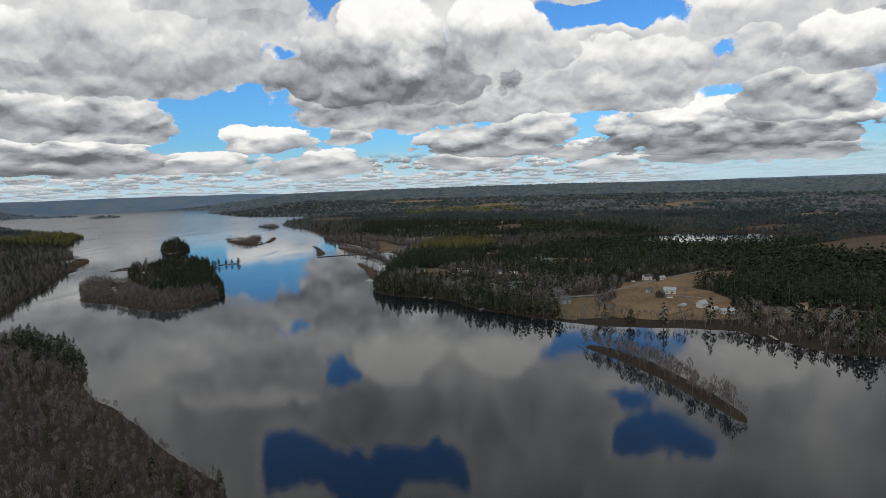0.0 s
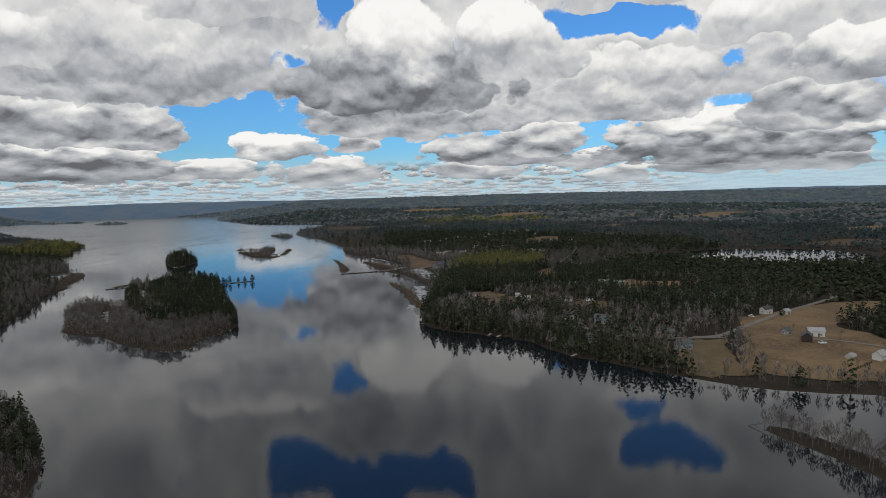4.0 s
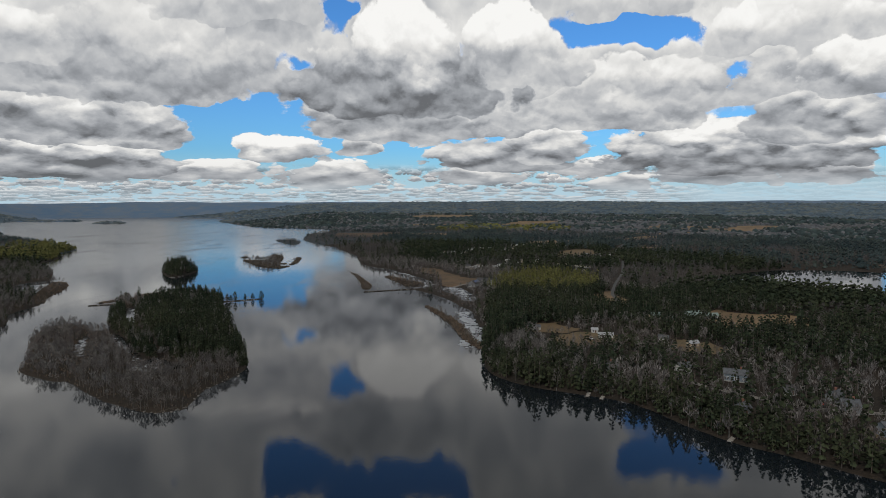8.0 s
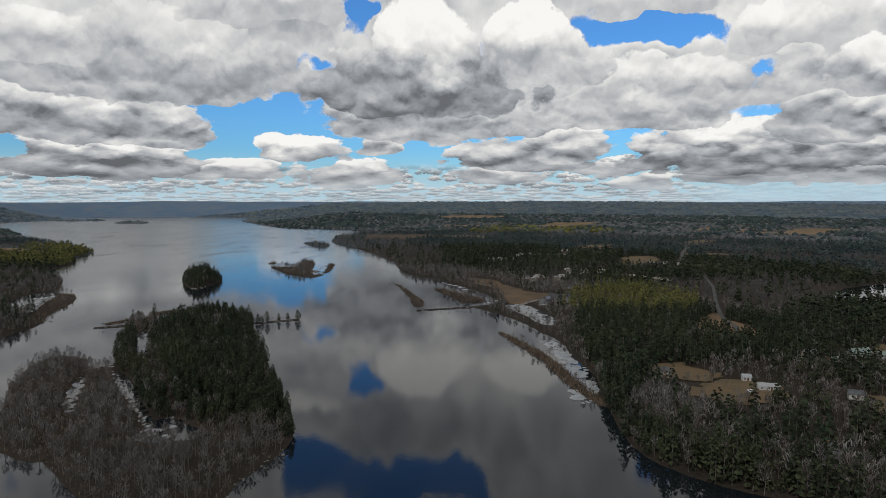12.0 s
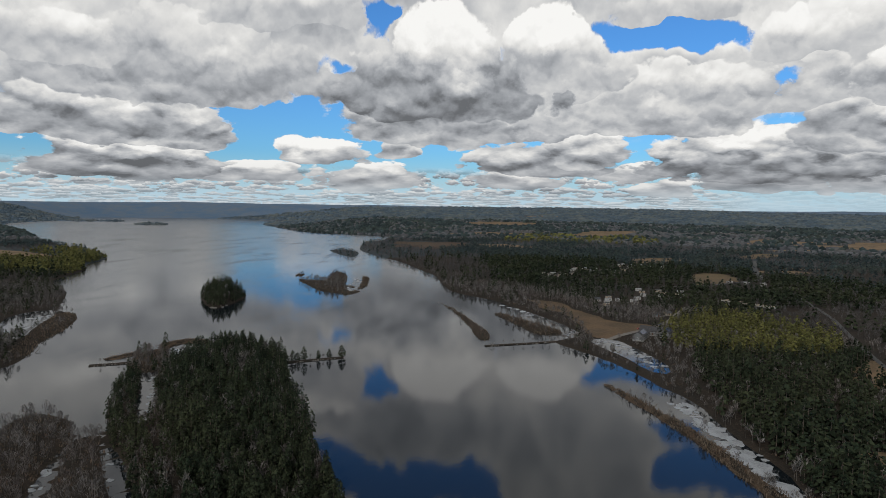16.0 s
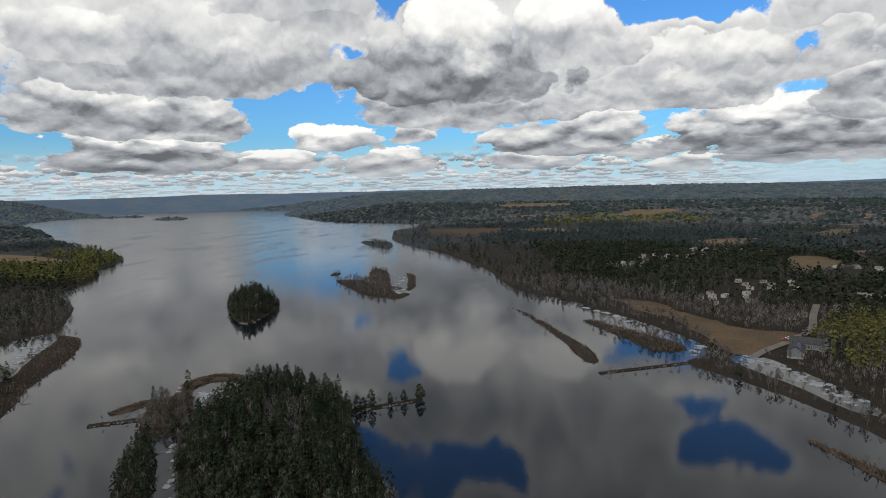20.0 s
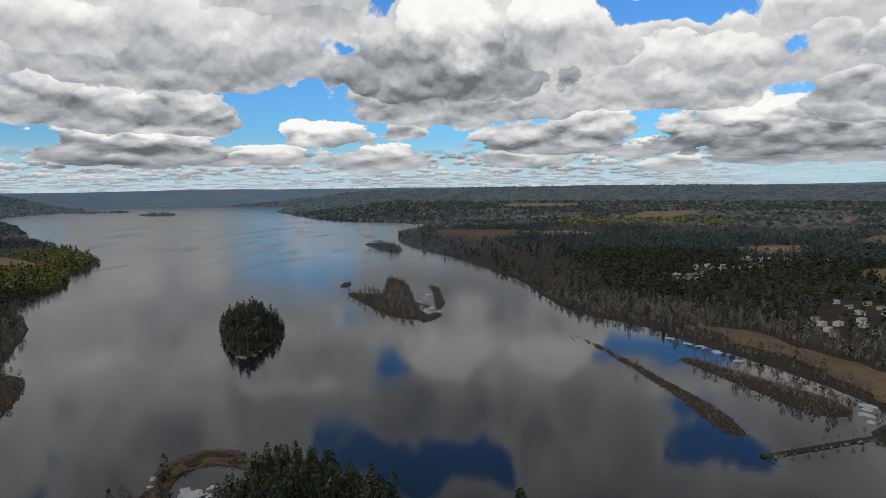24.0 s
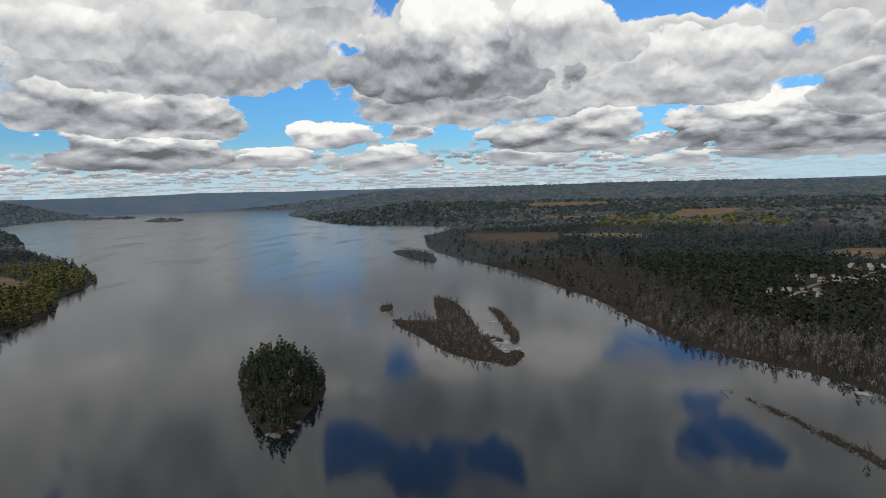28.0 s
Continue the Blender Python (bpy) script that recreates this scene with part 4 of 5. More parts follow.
def plant():
    for b, (near, far, step, keep, pines, bares) in enumerate(BANDS):
        x, y = plots(near, far, step)
        green = evergreen(x, y)
        k = green | (rng.random(x.shape) < keep * (0.55 + 0.9 * fractal(x / 14, y / 14, 77)))
        j = np.flatnonzero(near_ring(x, y, ISLES_R["islet"], 4))
        k[j] = True
        x, y, green = x[k], y[k], green[k]
        z = sampled(HEIGHT, x, y)
        d = sampled(DEPTH, x, y)
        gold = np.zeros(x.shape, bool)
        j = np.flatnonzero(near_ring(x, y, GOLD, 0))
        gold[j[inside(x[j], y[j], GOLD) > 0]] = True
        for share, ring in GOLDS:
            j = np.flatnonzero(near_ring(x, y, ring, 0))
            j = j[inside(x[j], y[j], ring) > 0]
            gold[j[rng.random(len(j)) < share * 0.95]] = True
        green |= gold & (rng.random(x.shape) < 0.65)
        size = rng.uniform(0.62, 1.22, x.shape) * (0.80 + 0.20 * smooth(d, 2, 25))
        size = np.where(green, size, size * 0.86)
        j = np.flatnonzero(near_ring(x, y, ISLES_R["round"], 0))
        size[j] *= 1.04
        low_bank = (x > -330) & (x < -30) & (y < 320)
        size = np.where(low_bank, size * 0.62, size)
        east_bank = (x > -90) & (x < 260) & (y < 780) & (d < 40)
        size = np.where(east_bank, size * 1.28, size)
        tall = size * rng.uniform(0.88, 1.18, x.shape)
        turn = rng.uniform(0, 6.283, x.shape)
        pos = np.column_stack([x, y, z - 0.2])
        wide = size.copy()
        scale = np.column_stack([wide, tall])
        hero = np.zeros(x.shape, bool)
        if b == 0:
            for t, want in ((True, 290), (False, 290)):
                k = np.flatnonzero((green == t) & (np.hypot(x + 262, y - 600) < 130))
                k = k[np.argsort(np.hypot(x[k] + 255, y[k] - (640 if t else 545)))][:want]
                hero[k] = True
                HEROES[0 if t else 1] = [(pos[i], scale[i], turn[i]) for i in k]
        for kind, models in ((True, pines), (False, bares)):
            for gilt in ((False, True) if kind else (False,)):
                pick = np.flatnonzero((green == kind) & ~hero & ((gold == gilt) if kind else True))
                if not len(pick):
                    continue
                wood = Wood()
                which = rng.integers(0, len(models), len(pick))
                for i, model in enumerate(models):
                    k = pick[which == i]
                    if not len(k):
                        continue
                    if b < 2:
                        wood.add(model[0], pos[k], scale[k], turn[k], 0)
                        wood.add(model[1], pos[k], scale[k], turn[k], 1)
                    else:
                        wood.add(model[1] if kind and b < 4 else model, pos[k], scale[k], turn[k], 1)
                # from 900 m out the needles carry haze blue in their colour
                needles = SUNPINE if gilt else (PINE if b < 3 else HAZEPINE if b < 5 else HAZEWOOD)
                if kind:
                    # gilt stands have sunlight painted into their needles
                    wood.done("sunlit_pine_wood" if gilt else "pine_wood", [BARK, needles], "stand of yellow-green pines, coloured brighter as if sunlit" if gilt else "dense dark green pine wood", "trees")
                else:
                    # from 520 m out the twig colours are cooled for haze
                    wood.done("bare_wood", [PALEBARK, TWIG if b < 2 else BELT if b < 4 else DISTANT if b < 5 else HAZEWOOD], "leafless grey-brown woodland in early spring", "trees")


def part(name, me, parent, label="", m=None):
    ob = new(name, me)
    ob.parent = parent
    if m is not None:
        ob.matrix_basis = m
    if label:
        tagged(ob, label)
    return ob


def make_tree(kind, models, name, part_names, mats):
    """The first tree of a kind; the rest share its meshes."""
    out = []
    for stem, crown in models:
        a = mesh_of(part_names[0], *stem, [mats[0]])
        b = mesh_of(part_names[1], *crown, [mats[1]])
        out.append((a, b))
    return out


TREE_MESHES = {}


def tree(kind, which, pos, scale, turn, label, group):
    ob = new("pine_tree" if kind == "pine" else "bare_tree")
    ob.empty_display_size = 0.5
    ob.matrix_basis = Matrix.LocRotScale(Vector(pos), Euler((0, 0, float(turn))), Vector((scale[0], scale[0], scale[1])))
    stem, crown = TREE_MESHES[kind][which]
    part("trunk", stem, ob)
    part("crown", crown, ob)
    return tagged(ob, label, "tree", group)


def plant_heroes():
    TREE_MESHES["pine"] = make_tree("pine", [tufted_pine(200 + i, 10.5 + i, 66, 0.92, 3.0, ring=5) for i in range(4)], "pine_tree", ("trunk", "crown"), (BARK, PINE))
    TREE_MESHES["bare"] = make_tree("bare", [bare_model(210 + i, 10 + 1.1 * i, 7, 110, 0.085, 4) for i in range(4)], "bare_tree", ("trunk", "crown"), (PALEBARK, TWIG))
    for i, (p, s, t) in enumerate(HEROES[0]):
        tree("pine", i % 4, p, s, t, "tall dark green pine on the wooded island", "island pines")
    for i, (p, s, t) in enumerate(HEROES[1]):
        tree("bare", i % 4, p, s, t, "leafless grey tree on the island's low shore", "island bare trees")

# ---- buildings ----
ROOF_GREY = painted("grey_shingle", (0.105, 0.11, 0.118), 0.9, 0.25)
ROOF_DARK = painted("dark_shingle", (0.075, 0.073, 0.075), 0.9, 0.25)
ROOF_PALE = painted("pale_metal_roof", (0.38, 0.39, 0.40), 0.5, 0.10)
ROOF_GREEN = painted("pale_green_roof", (0.22, 0.28, 0.26), 0.6, 0.12)
ROOF_BROWN = painted("brown_shingle", (0.16, 0.115, 0.085), 0.9, 0.2)
WALL_WHITE = painted("white_clapboard", (0.52, 0.51, 0.49), 0.7, 0.08)
WALL_GREY = painted("grey_clapboard", (0.21, 0.215, 0.22), 0.75, 0.12)
WALL_BLUE = painted("blue_grey_clapboard", (0.19, 0.23, 0.27), 0.75, 0.12)
WALL_DARK = painted("weathered_barn_boards", (0.045, 0.032, 0.028), 0.9, 0.3)
WALL_TAN = painted("tan_siding", (0.42, 0.34, 0.25), 0.8, 0.12)
WALL_RED = painted("red_siding", (0.28, 0.07, 0.05), 0.8, 0.15)
TRIM = painted("white_trim", (0.78, 0.78, 0.76), 0.6, 0.05)
DOOR = painted("door_paint", (0.12, 0.07, 0.05), 0.6, 0.1)
BRICK = painted("chimney_brick", (0.26, 0.12, 0.09), 0.9, 0.25, 3.0)
CONCRETE = painted("grey_concrete", (0.36, 0.35, 0.33), 0.9, 0.15)
BOARD = painted("weathered_board", (0.36, 0.33, 0.29), 0.85, 0.2, 2.0)
RUBBER = painted("black_rubber", (0.03, 0.03, 0.03), 0.8, 0.1)
glass_m, _, glass_b = material("window_glass", 0.08, spec=0.6)
glass_b.inputs["Base Color"].default_value = (0.03, 0.035, 0.04, 1)
SOLAR = painted("solar_glass", (0.02, 0.035, 0.09), 0.2, 0.1)


def box(cx, cy, cz, sx, sy, sz):
    x, y, z = sx / 2, sy / 2, sz / 2
    v = np.array([(i, j, k) for k in (-z, z) for i, j in ((-x, -y), (x, -y), (x, y), (-x, y))], float) + (cx, cy, cz)
    f = np.array([(0, 3, 2, 1), (4, 5, 6, 7), (0, 1, 5, 4), (1, 2, 6, 5), (2, 3, 7, 6), (3, 0, 4, 7)])
    return v, f


def piece(name, pieces, mat, parent, label="", m=None):
    """One part out of boxes or other quads."""
    return part(name, mesh_of(name, *joined(pieces), [mat]), parent, label, m)


def gable_wall(l, w, h, rise, sink=1.2):
    v = np.array([(-l / 2, -w / 2, -sink), (l / 2, -w / 2, -sink), (l / 2, w / 2, -sink), (-l / 2, w / 2, -sink), (-l / 2, -w / 2, h), (l / 2, -w / 2, h), (l / 2, w / 2, h), (-l / 2, w / 2, h),
                  (-l / 2, 0, h + rise), (l / 2, 0, h + rise)])
    f = np.array([(0, 1, 5, 4), (2, 3, 7, 6), (1, 2, 6, 5), (3, 0, 4, 7), (4, 8, 8, 7), (5, 6, 9, 9), (0, 3, 2, 1)])
    me = bpy.data.meshes.new("wall")
    me.from_pydata(v.tolist(), [], [[*dict.fromkeys(t)] for t in f.tolist()])
    return me


def roof_side(l, w, h, rise, sign, over=0.45, thick=0.22):
    y0, y1 = sign * (w / 2 + over), 0.0
    z0, z1 = h - rise * over / (w / 2), h + rise
    x = l / 2 + over
    v = [(-x, y0, z0), (x, y0, z0), (x, y1, z1), (-x, y1, z1)]
    v += [(a, b, c + thick) for a, b, c in v]
    f = [(0, 1, 2, 3), (4, 5, 6, 7), (0, 1, 5, 4), (1, 2, 6, 5), (2, 3, 7, 6), (3, 0, 4, 7)]
    return np.array(v), np.array(f)


def window_meshes():
    frame_bars = joined([box(0, 0, 0.75, 1.1, 0.12, 0.1), box(0, 0, -0.75, 1.2, 0.16, 0.1), box(0.52, 0, 0, 0.1, 0.12, 1.5), box(-0.52, 0, 0, 0.1, 0.12, 1.5), box(0, 0, 0, 0.06, 0.08, 1.4), box(0, 0, 0, 1.0, 0.08, 0.06)])
    return mesh_of("window_frame", *frame_bars, [TRIM]), mesh_of("pane", *box(0, -0.01, 0, 0.98, 0.05, 1.42), [glass_m])


WINDOW, PANE = window_meshes()


def window(parent, x, y, z, turn):
    ob = part("window", WINDOW, parent, "", pose(x, y, z, 0, 0, turn))
    part("pane", PANE, ob)


def house(x, y, turn, l, w, h, walls, roof, label, chimney=True, wing=None, panels=False, name="house", category="house"):
    """A gabled house with its storeys of windows, door, eaves and chimney."""
    if name == "house":
        l, w, h = l * 0.66, w * 0.68, h * 0.80
    rise = w * 0.36
    ob = new(name)
    ob.matrix_basis = pose(x, y, ground_z(x, y) + 0.5, 0, 0, turn)
    me = gable_wall(l, w, h, rise)
    me.materials.append(walls)
    part("wall", me, ob)
    for s in (-1, 1):
        piece("roof_slope", [roof_side(l, w, h, rise, s)], roof, ob)
    piece("ridge", [box(0, 0, h + rise + 0.22, l + 0.9, 0.35, 0.14)], roof, ob)
    piece("foundation", [box(0, 0, -0.5, l + 0.2, w + 0.2, 1.2)], CONCRETE, ob)
    piece("door", [box(l * 0.12, -w / 2 - 0.05, 1.05, 1.0, 0.1, 2.1)], DOOR, ob)
    n = max(2, int(l / 3.2))
    for level in range(1 if h < 4 else 2):
        z = 1.4 + 2.2 * level
        for i in range(n):
            u = (i + 0.5) / n * l - l / 2
            if level or abs(u - l * 0.12) > 1.1:
                window(ob, u, -w / 2 - 0.04, z, 0)
            window(ob, u, w / 2 + 0.04, z, 180)
        for s in (-1, 1):
            window(ob, s * (l / 2 + 0.04), 0.0, z, 90 * s)
    if chimney:
        piece("chimney", [box(l * 0.22, w * 0.08, h + rise + 0.2, 0.8, 0.8, 2.2), box(l * 0.22, w * 0.08, h + rise + 1.35, 0.95, 0.95, 0.14)], BRICK, ob)
    if panels:
        piece("solar_panel", [(roof_side(l * 0.62, w * 0.7, h + rise * 0.24, rise * 0.68, -1, 0.0, 0.08)[0] + (0, -0.4, 0.22), roof_side(1, 1, 1, 1, 1)[1])], SOLAR, ob)
    if wing:
        dx, dy, wl_, ww, wh = wing
        m = pose(dx, dy, 0, 0, 0, 90, LITTER)
        me = gable_wall(wl_, ww, wh, ww * 0.36)
        me.materials.append(walls)
        part("wing_wall", me, ob, "", m)
        for s in (-1, 1):
            piece("wing_roof", [roof_side(wl_, ww, wh, ww * 0.36, s)], roof, ob, "", m)
        for s in (-1, 1):
            window(ob, dx, dy + s * (wl_ / 2 + 0.05), 1.5, 0 if s < 0 else 180)
    HOUSES.append((x, y, max(l, w) * 0.5 + 2.5))
    return tagged(ob, label, category, "houses by the lake" if name == "house" else "")


def barn(x, y, turn, l, w, h, walls, roof, label):
    ob = new("barn")
    ob.matrix_basis = pose(x, y, ground_z(x, y) + 0.45, 0, 0, turn)
    rise = w * 0.45
    me = gable_wall(l, w, h, rise)
    me.materials.append(walls)
    part("wall", me, ob)
    for s in (-1, 1):
        piece("roof_slope", [roof_side(l, w, h, rise, s)], roof, ob)
    piece("barn_door", [box(l / 2 + 0.06, 0, 1.5, 0.12, 3.0, 3.0)], TRIM, ob)
    window(ob, 0, -w / 2 - 0.04, 1.8, 0)
    HOUSES.append((x, y, max(l, w) * 0.5 + 7.0))
    return tagged(ob, label, "barn")


def hoop_house(x, y, turn, l, w):
    """A tunnel greenhouse: hoops under a pale skin, with plank ends."""
    ob = new("greenhouse")
    ob.matrix_basis = pose(x, y, ground_z(x, y) + 0.45, 0, 0, turn)
    t = np.linspace(0, np.pi, 11)
    arc = np.column_stack([np.cos(t) * w / 2, np.sin(t) * w * 0.42 + 0.4])
    v, f = [], []
    for i, xx in enumerate(np.linspace(-l / 2, l / 2, 7)):
        v += [(xx, p[0], p[1]) for p in arc]
    piece("skin", [(np.array(v), grid_faces(11, 7))], ROOF_PALE, ob)
    for xx in np.linspace(-l / 2, l / 2, 7):
        piece("hoop", [tube4((xx, *a), (xx, *b), 0.05) for a, b in zip(arc[:-1] * 1.01, arc[1:] * 1.01)], CONCRETE, ob)
    for s in (-1, 1):
        piece("end_wall", [box(s * l / 2, 0, w * 0.2, 0.1, w * 0.86, w * 0.4 + 0.4)], BOARD, ob)
    HOUSES.append((x, y, l * 0.5 + 6.0))
    return tagged(ob, "pale plastic tunnel greenhouse beside the field", "greenhouse")


def tube4(a, b, r):
    v, f = tube(a, b, r, r, 4)
    i = np.arange(4)
    j = (i + 1) % 4
    return v, np.column_stack([i, j, j + 4, i + 4])


HOUSE_ROWS = [
    (96, 487, 12, 14, 8.5, 4.9, WALL_BLUE, ROOF_GREY, "blue-grey two-storey house on the lake lawn"),
    (97, 527, 30, 11, 8, 4.8, WALL_GREY, ROOF_GREY, "grey house half hidden by bare trees"),
    (193, 577, 20, 12, 7.5, 4.6, WALL_WHITE, ROOF_DARK, "white farmhouse beside the gravel road"),
    (206, 573, 20, 7, 6, 3.0, WALL_WHITE, ROOF_PALE, "small white outbuilding near the farmhouse"),
    (188, 505, -18, 14, 7.5, 4.4, WALL_WHITE, ROOF_PALE, "long white farmhouse in the tan pasture"),
    (173, 512, 25, 7, 6, 3.6, WALL_GREY, ROOF_GREY, "grey shed house beside the farmhouse"),
    (202, 431, 5, 15, 5.5, 3.0, WALL_WHITE, ROOF_PALE, "long white trailer house with a pale roof"),
    (254, 391, 8, 9, 8, 5.2, WALL_WHITE, ROOF_GREY, "white two-storey house near the shore lawn"),
    (268, 407, 25, 12, 8, 4.8, WALL_GREY, ROOF_GREY, "grey house with a wide roof by the road"),
    (257, 433, -12, 9, 7, 3.2, WALL_TAN, ROOF_BROWN, "tan cottage at the edge of the pines"),
    (243, 425, 18, 8, 6, 3.0, WALL_GREY, ROOF_DARK, "small dark-roofed cottage by the bank road"),
    (282, 372, -8, 10, 7, 3.4, WALL_TAN, ROOF_GREY, "low tan house behind the marsh"),
    (300, 380, 30, 12, 8, 4.6, WALL_WHITE, ROOF_DARK, "white house at the end of the bank road"),
    (43, 583, 20, 12, 8, 4.6, WALL_WHITE, ROOF_GREY, "white house among bare trees on the road"),
    (66, 566, -25, 18, 9, 4.8, WALL_BLUE, ROOF_GREY, "large blue-grey house beside the lake road"),
    (0, 583, 40, 12, 11, 4.6, WALL_GREY, ROOF_GREY, "grey house with a steep roof in the trees"),
    (82, 541, 15, 9, 7, 3.4, WALL_GREY, ROOF_DARK, "dark-roofed cottage in the bare woods"),
    (96, 514, -10, 12, 9, 4.8, WALL_GREY, ROOF_GREY, "grey two-storey house behind the lake lawn"),
    (36, 541, 35, 8, 6, 3.0, WALL_DARK, ROOF_DARK, "dark cabin beside the lake road"),
    (45, 515, 20, 11, 8, 4.4, WALL_GREY, ROOF_GREY, "grey house near the wooded bank"),
    (-27, 706, 10, 9, 6, 3.0, WALL_WHITE, ROOF_GREY, "small white house at the clearing"),
    (16, 692, -5, 7, 5, 2.8, WALL_WHITE, ROOF_PALE, "white shed at the clearing's edge"),
    (20, 674, -8, 16, 5, 2.9, WALL_WHITE, ROOF_PALE, "long white trailer house in the clearing"),
    (80, 745, 20, 14, 8, 4.0, WALL_TAN, ROOF_GREEN, "house with a pale green metal roof"),
    (88, 731, 20, 9, 6, 3.0, WALL_RED, ROOF_GREEN, "small red outbuilding with a green roof"),
    (58, 660, -20, 10, 7, 3.2, WALL_WHITE, ROOF_GREY, "white cottage beside the wooded yard"),
    (73, 645, 15, 11, 6, 3.0, WALL_TAN, ROOF_PALE, "tan cottage with a pale roof in the yard"),
    (-44, 622, 30, 9, 6, 3.2, WALL_BLUE, ROOF_GREY, "blue-grey cottage in the trees above the water"),
    (-27, 1064, 10, 11, 7, 3.2, WALL_BLUE, ROOF_DARK, "dark-roofed house by the school drive"),
    (-14, 1072, 14, 9, 6, 3.0, WALL_TAN, ROOF_GREY, "tan house beside the school drive"),
    (24, 1090, -10, 12, 8, 4.4, WALL_WHITE, ROOF_GREY, "white house behind the school drive"),
    (126, 741, 5, 16, 7, 3.6, WALL_GREY, ROOF_GREEN, "long building with a pale green roof at the field"),
    (-70, 1155, 12, 11, 7, 3.2, WALL_WHITE, ROOF_GREY, "white house in the wooded settlement"),
]
for row in HOUSE_ROWS:
    house(*row, chimney=row[5] > 4)
barn(176, 494, 60, 7.5, 6, 3.4, WALL_DARK, ROOF_GREY, "black weathered barn with a grey roof")
barn(193, 453, 30, 7, 5, 3.0, WALL_WHITE, ROOF_PALE, "white shed barn with a pale metal roof")
barn(112, 745, 15, 14, 6, 3.2, WALL_GREY, ROOF_GREEN, "long farm shed with a pale green roof")
hoop_house(180, 458, 40, 7, 4.2)
hoop_house(197, 443, 35, 9, 4.6)


def school():
    """A low public building in three wings with grey gabled roofs and solar panels."""
    for x, y, t, l, w, p in ((-66, 966, 62, 20, 9, True), (-54, 980, -28, 18, 9, False), (-43, 974, 62, 15, 8, True)):
        house(x, y, t, l, w, 3.4, WALL_GREY, ROOF_DARK, "low school wing with grey roof and solar panels" if p else "low school wing with a grey roof", False, None, p, "school_wing", "school")


school()


def mobile_home(x, y, turn, l, white):
    ob = new("mobile_home")
    ob.matrix_basis = pose(x, y, ground_z(x, y) + 0.4, 0, 0, turn)
    piece("body", [box(0, 0, 1.3, l, 3.8, 2.8)], WALL_WHITE if white else WALL_TAN, ob)
    piece("roof", [box(0, 0, 2.92, l + 0.4, 4.2, 0.22), box(0, 0, 3.08, l * 0.98, 2.4, 0.14)], ROOF_PALE if white else ROOF_GREY, ob)
    piece("skirting", [box(0, 0, -0.4, l - 0.2, 4.2, 1.2)], CONCRETE, ob)
    for u in (-0.3, 0.2):
        window(ob, l * u, -1.93, 1.6, 0)
    piece("door", [box(0, -1.92, 1.1, 0.9, 0.08, 2.0)], DOOR, ob)
    HOUSES.append((x, y, 12.0))
    return tagged(ob, "white mobile home among the pines" if white else "tan mobile home among the pines", "mobile home", "mobile homes")


def settlement():
    q = random.Random(5)
    for x0, y0, dx, dy, nx, ny, turn in ((-118, 1392, 14, 16, 4, 3, 50), (-56, 1462, 15, 15, 6, 3, 40), (36, 1540, 17, 14, 7, 3, 55), (-66, 1124, 15, 19, 3, 4, 30), (150, 1330, 20, 18, 3, 2, 20), (-10, 1200, 24, 22, 3, 3, 20)):
        for i in range(nx):
            for j in range(ny):
                if q.random() < 0.88:
                    mobile_home(x0 + i * dx + j * 5 + q.uniform(-3, 3), y0 + j * dy - i * 3 + q.uniform(-3, 3), turn + q.choice((0, 0, 90)) + q.uniform(-8, 8), q.uniform(6.0, 8.5), q.random() < 0.6)


settlement()


def car(x, y, turn, mat, label):
    ob = new("car")
    ob.matrix_basis = pose(x, y, ground_z(x, y) + 0.75, 0, 0, turn)
    v, f = box(0, 0, 0.65, 4.4, 1.8, 0.7)
    piece("body", [(v, f)], mat, ob)
    v, f = box(-0.2, 0, 1.25, 2.4, 1.6, 0.6)
    v[4:, 0] *= 0.72
    v[4:, 1] *= 0.85
    piece("cabin", [(v, f)], glass_m, ob)
    piece("roof_panel", [box(-0.15, 0, 1.57, 1.7, 1.36, 0.06)], mat, ob)
    for i in (-1.4, 1.4):
        for j in (-0.85, 0.85):
            v, f = tube((i, j - 0.1, 0.32), (i, j + 0.1, 0.32), 0.32, 0.32, 8)
            w = part("wheel", mesh_of("wheel", v, f, [RUBBER]), ob)
            v, f = tube((i, j - 0.11, 0.32), (i, j + 0.11, 0.32), 0.18, 0.02, 8)
            part("hub", mesh_of("hub", v, f, [CONCRETE]), w)
    return tagged(ob, label, "car", "parked cars")


CAR_WHITE, CAR_GREY, CAR_RED, CAR_BLUE = (painted("car_" + n, c, 0.3, 0.03) for n, c in (("white", (0.75, 0.75, 0.75)), ("grey", (0.25, 0.26, 0.27)), ("red", (0.35, 0.04, 0.03)), ("blue", (0.04, 0.09, 0.22))))
for i, (x, y) in enumerate(((181, 486), (247, 414), (262, 398), (276, 393), (282, 388), (287, 385), (52, 575), (36, 570), (176, 565), (-60, 996), (-56, 1000), (-50, 1002), (-36, 1018), (8, 668), (90, 522))):
    m, n = ((CAR_WHITE, "white"), (CAR_GREY, "grey"), (CAR_BLUE, "dark blue"), (CAR_WHITE, "white"), (CAR_RED, "red"))[i % 5]
    car(x, y, 35 * i % 180, m, "small " + n + " car parked near the buildings")


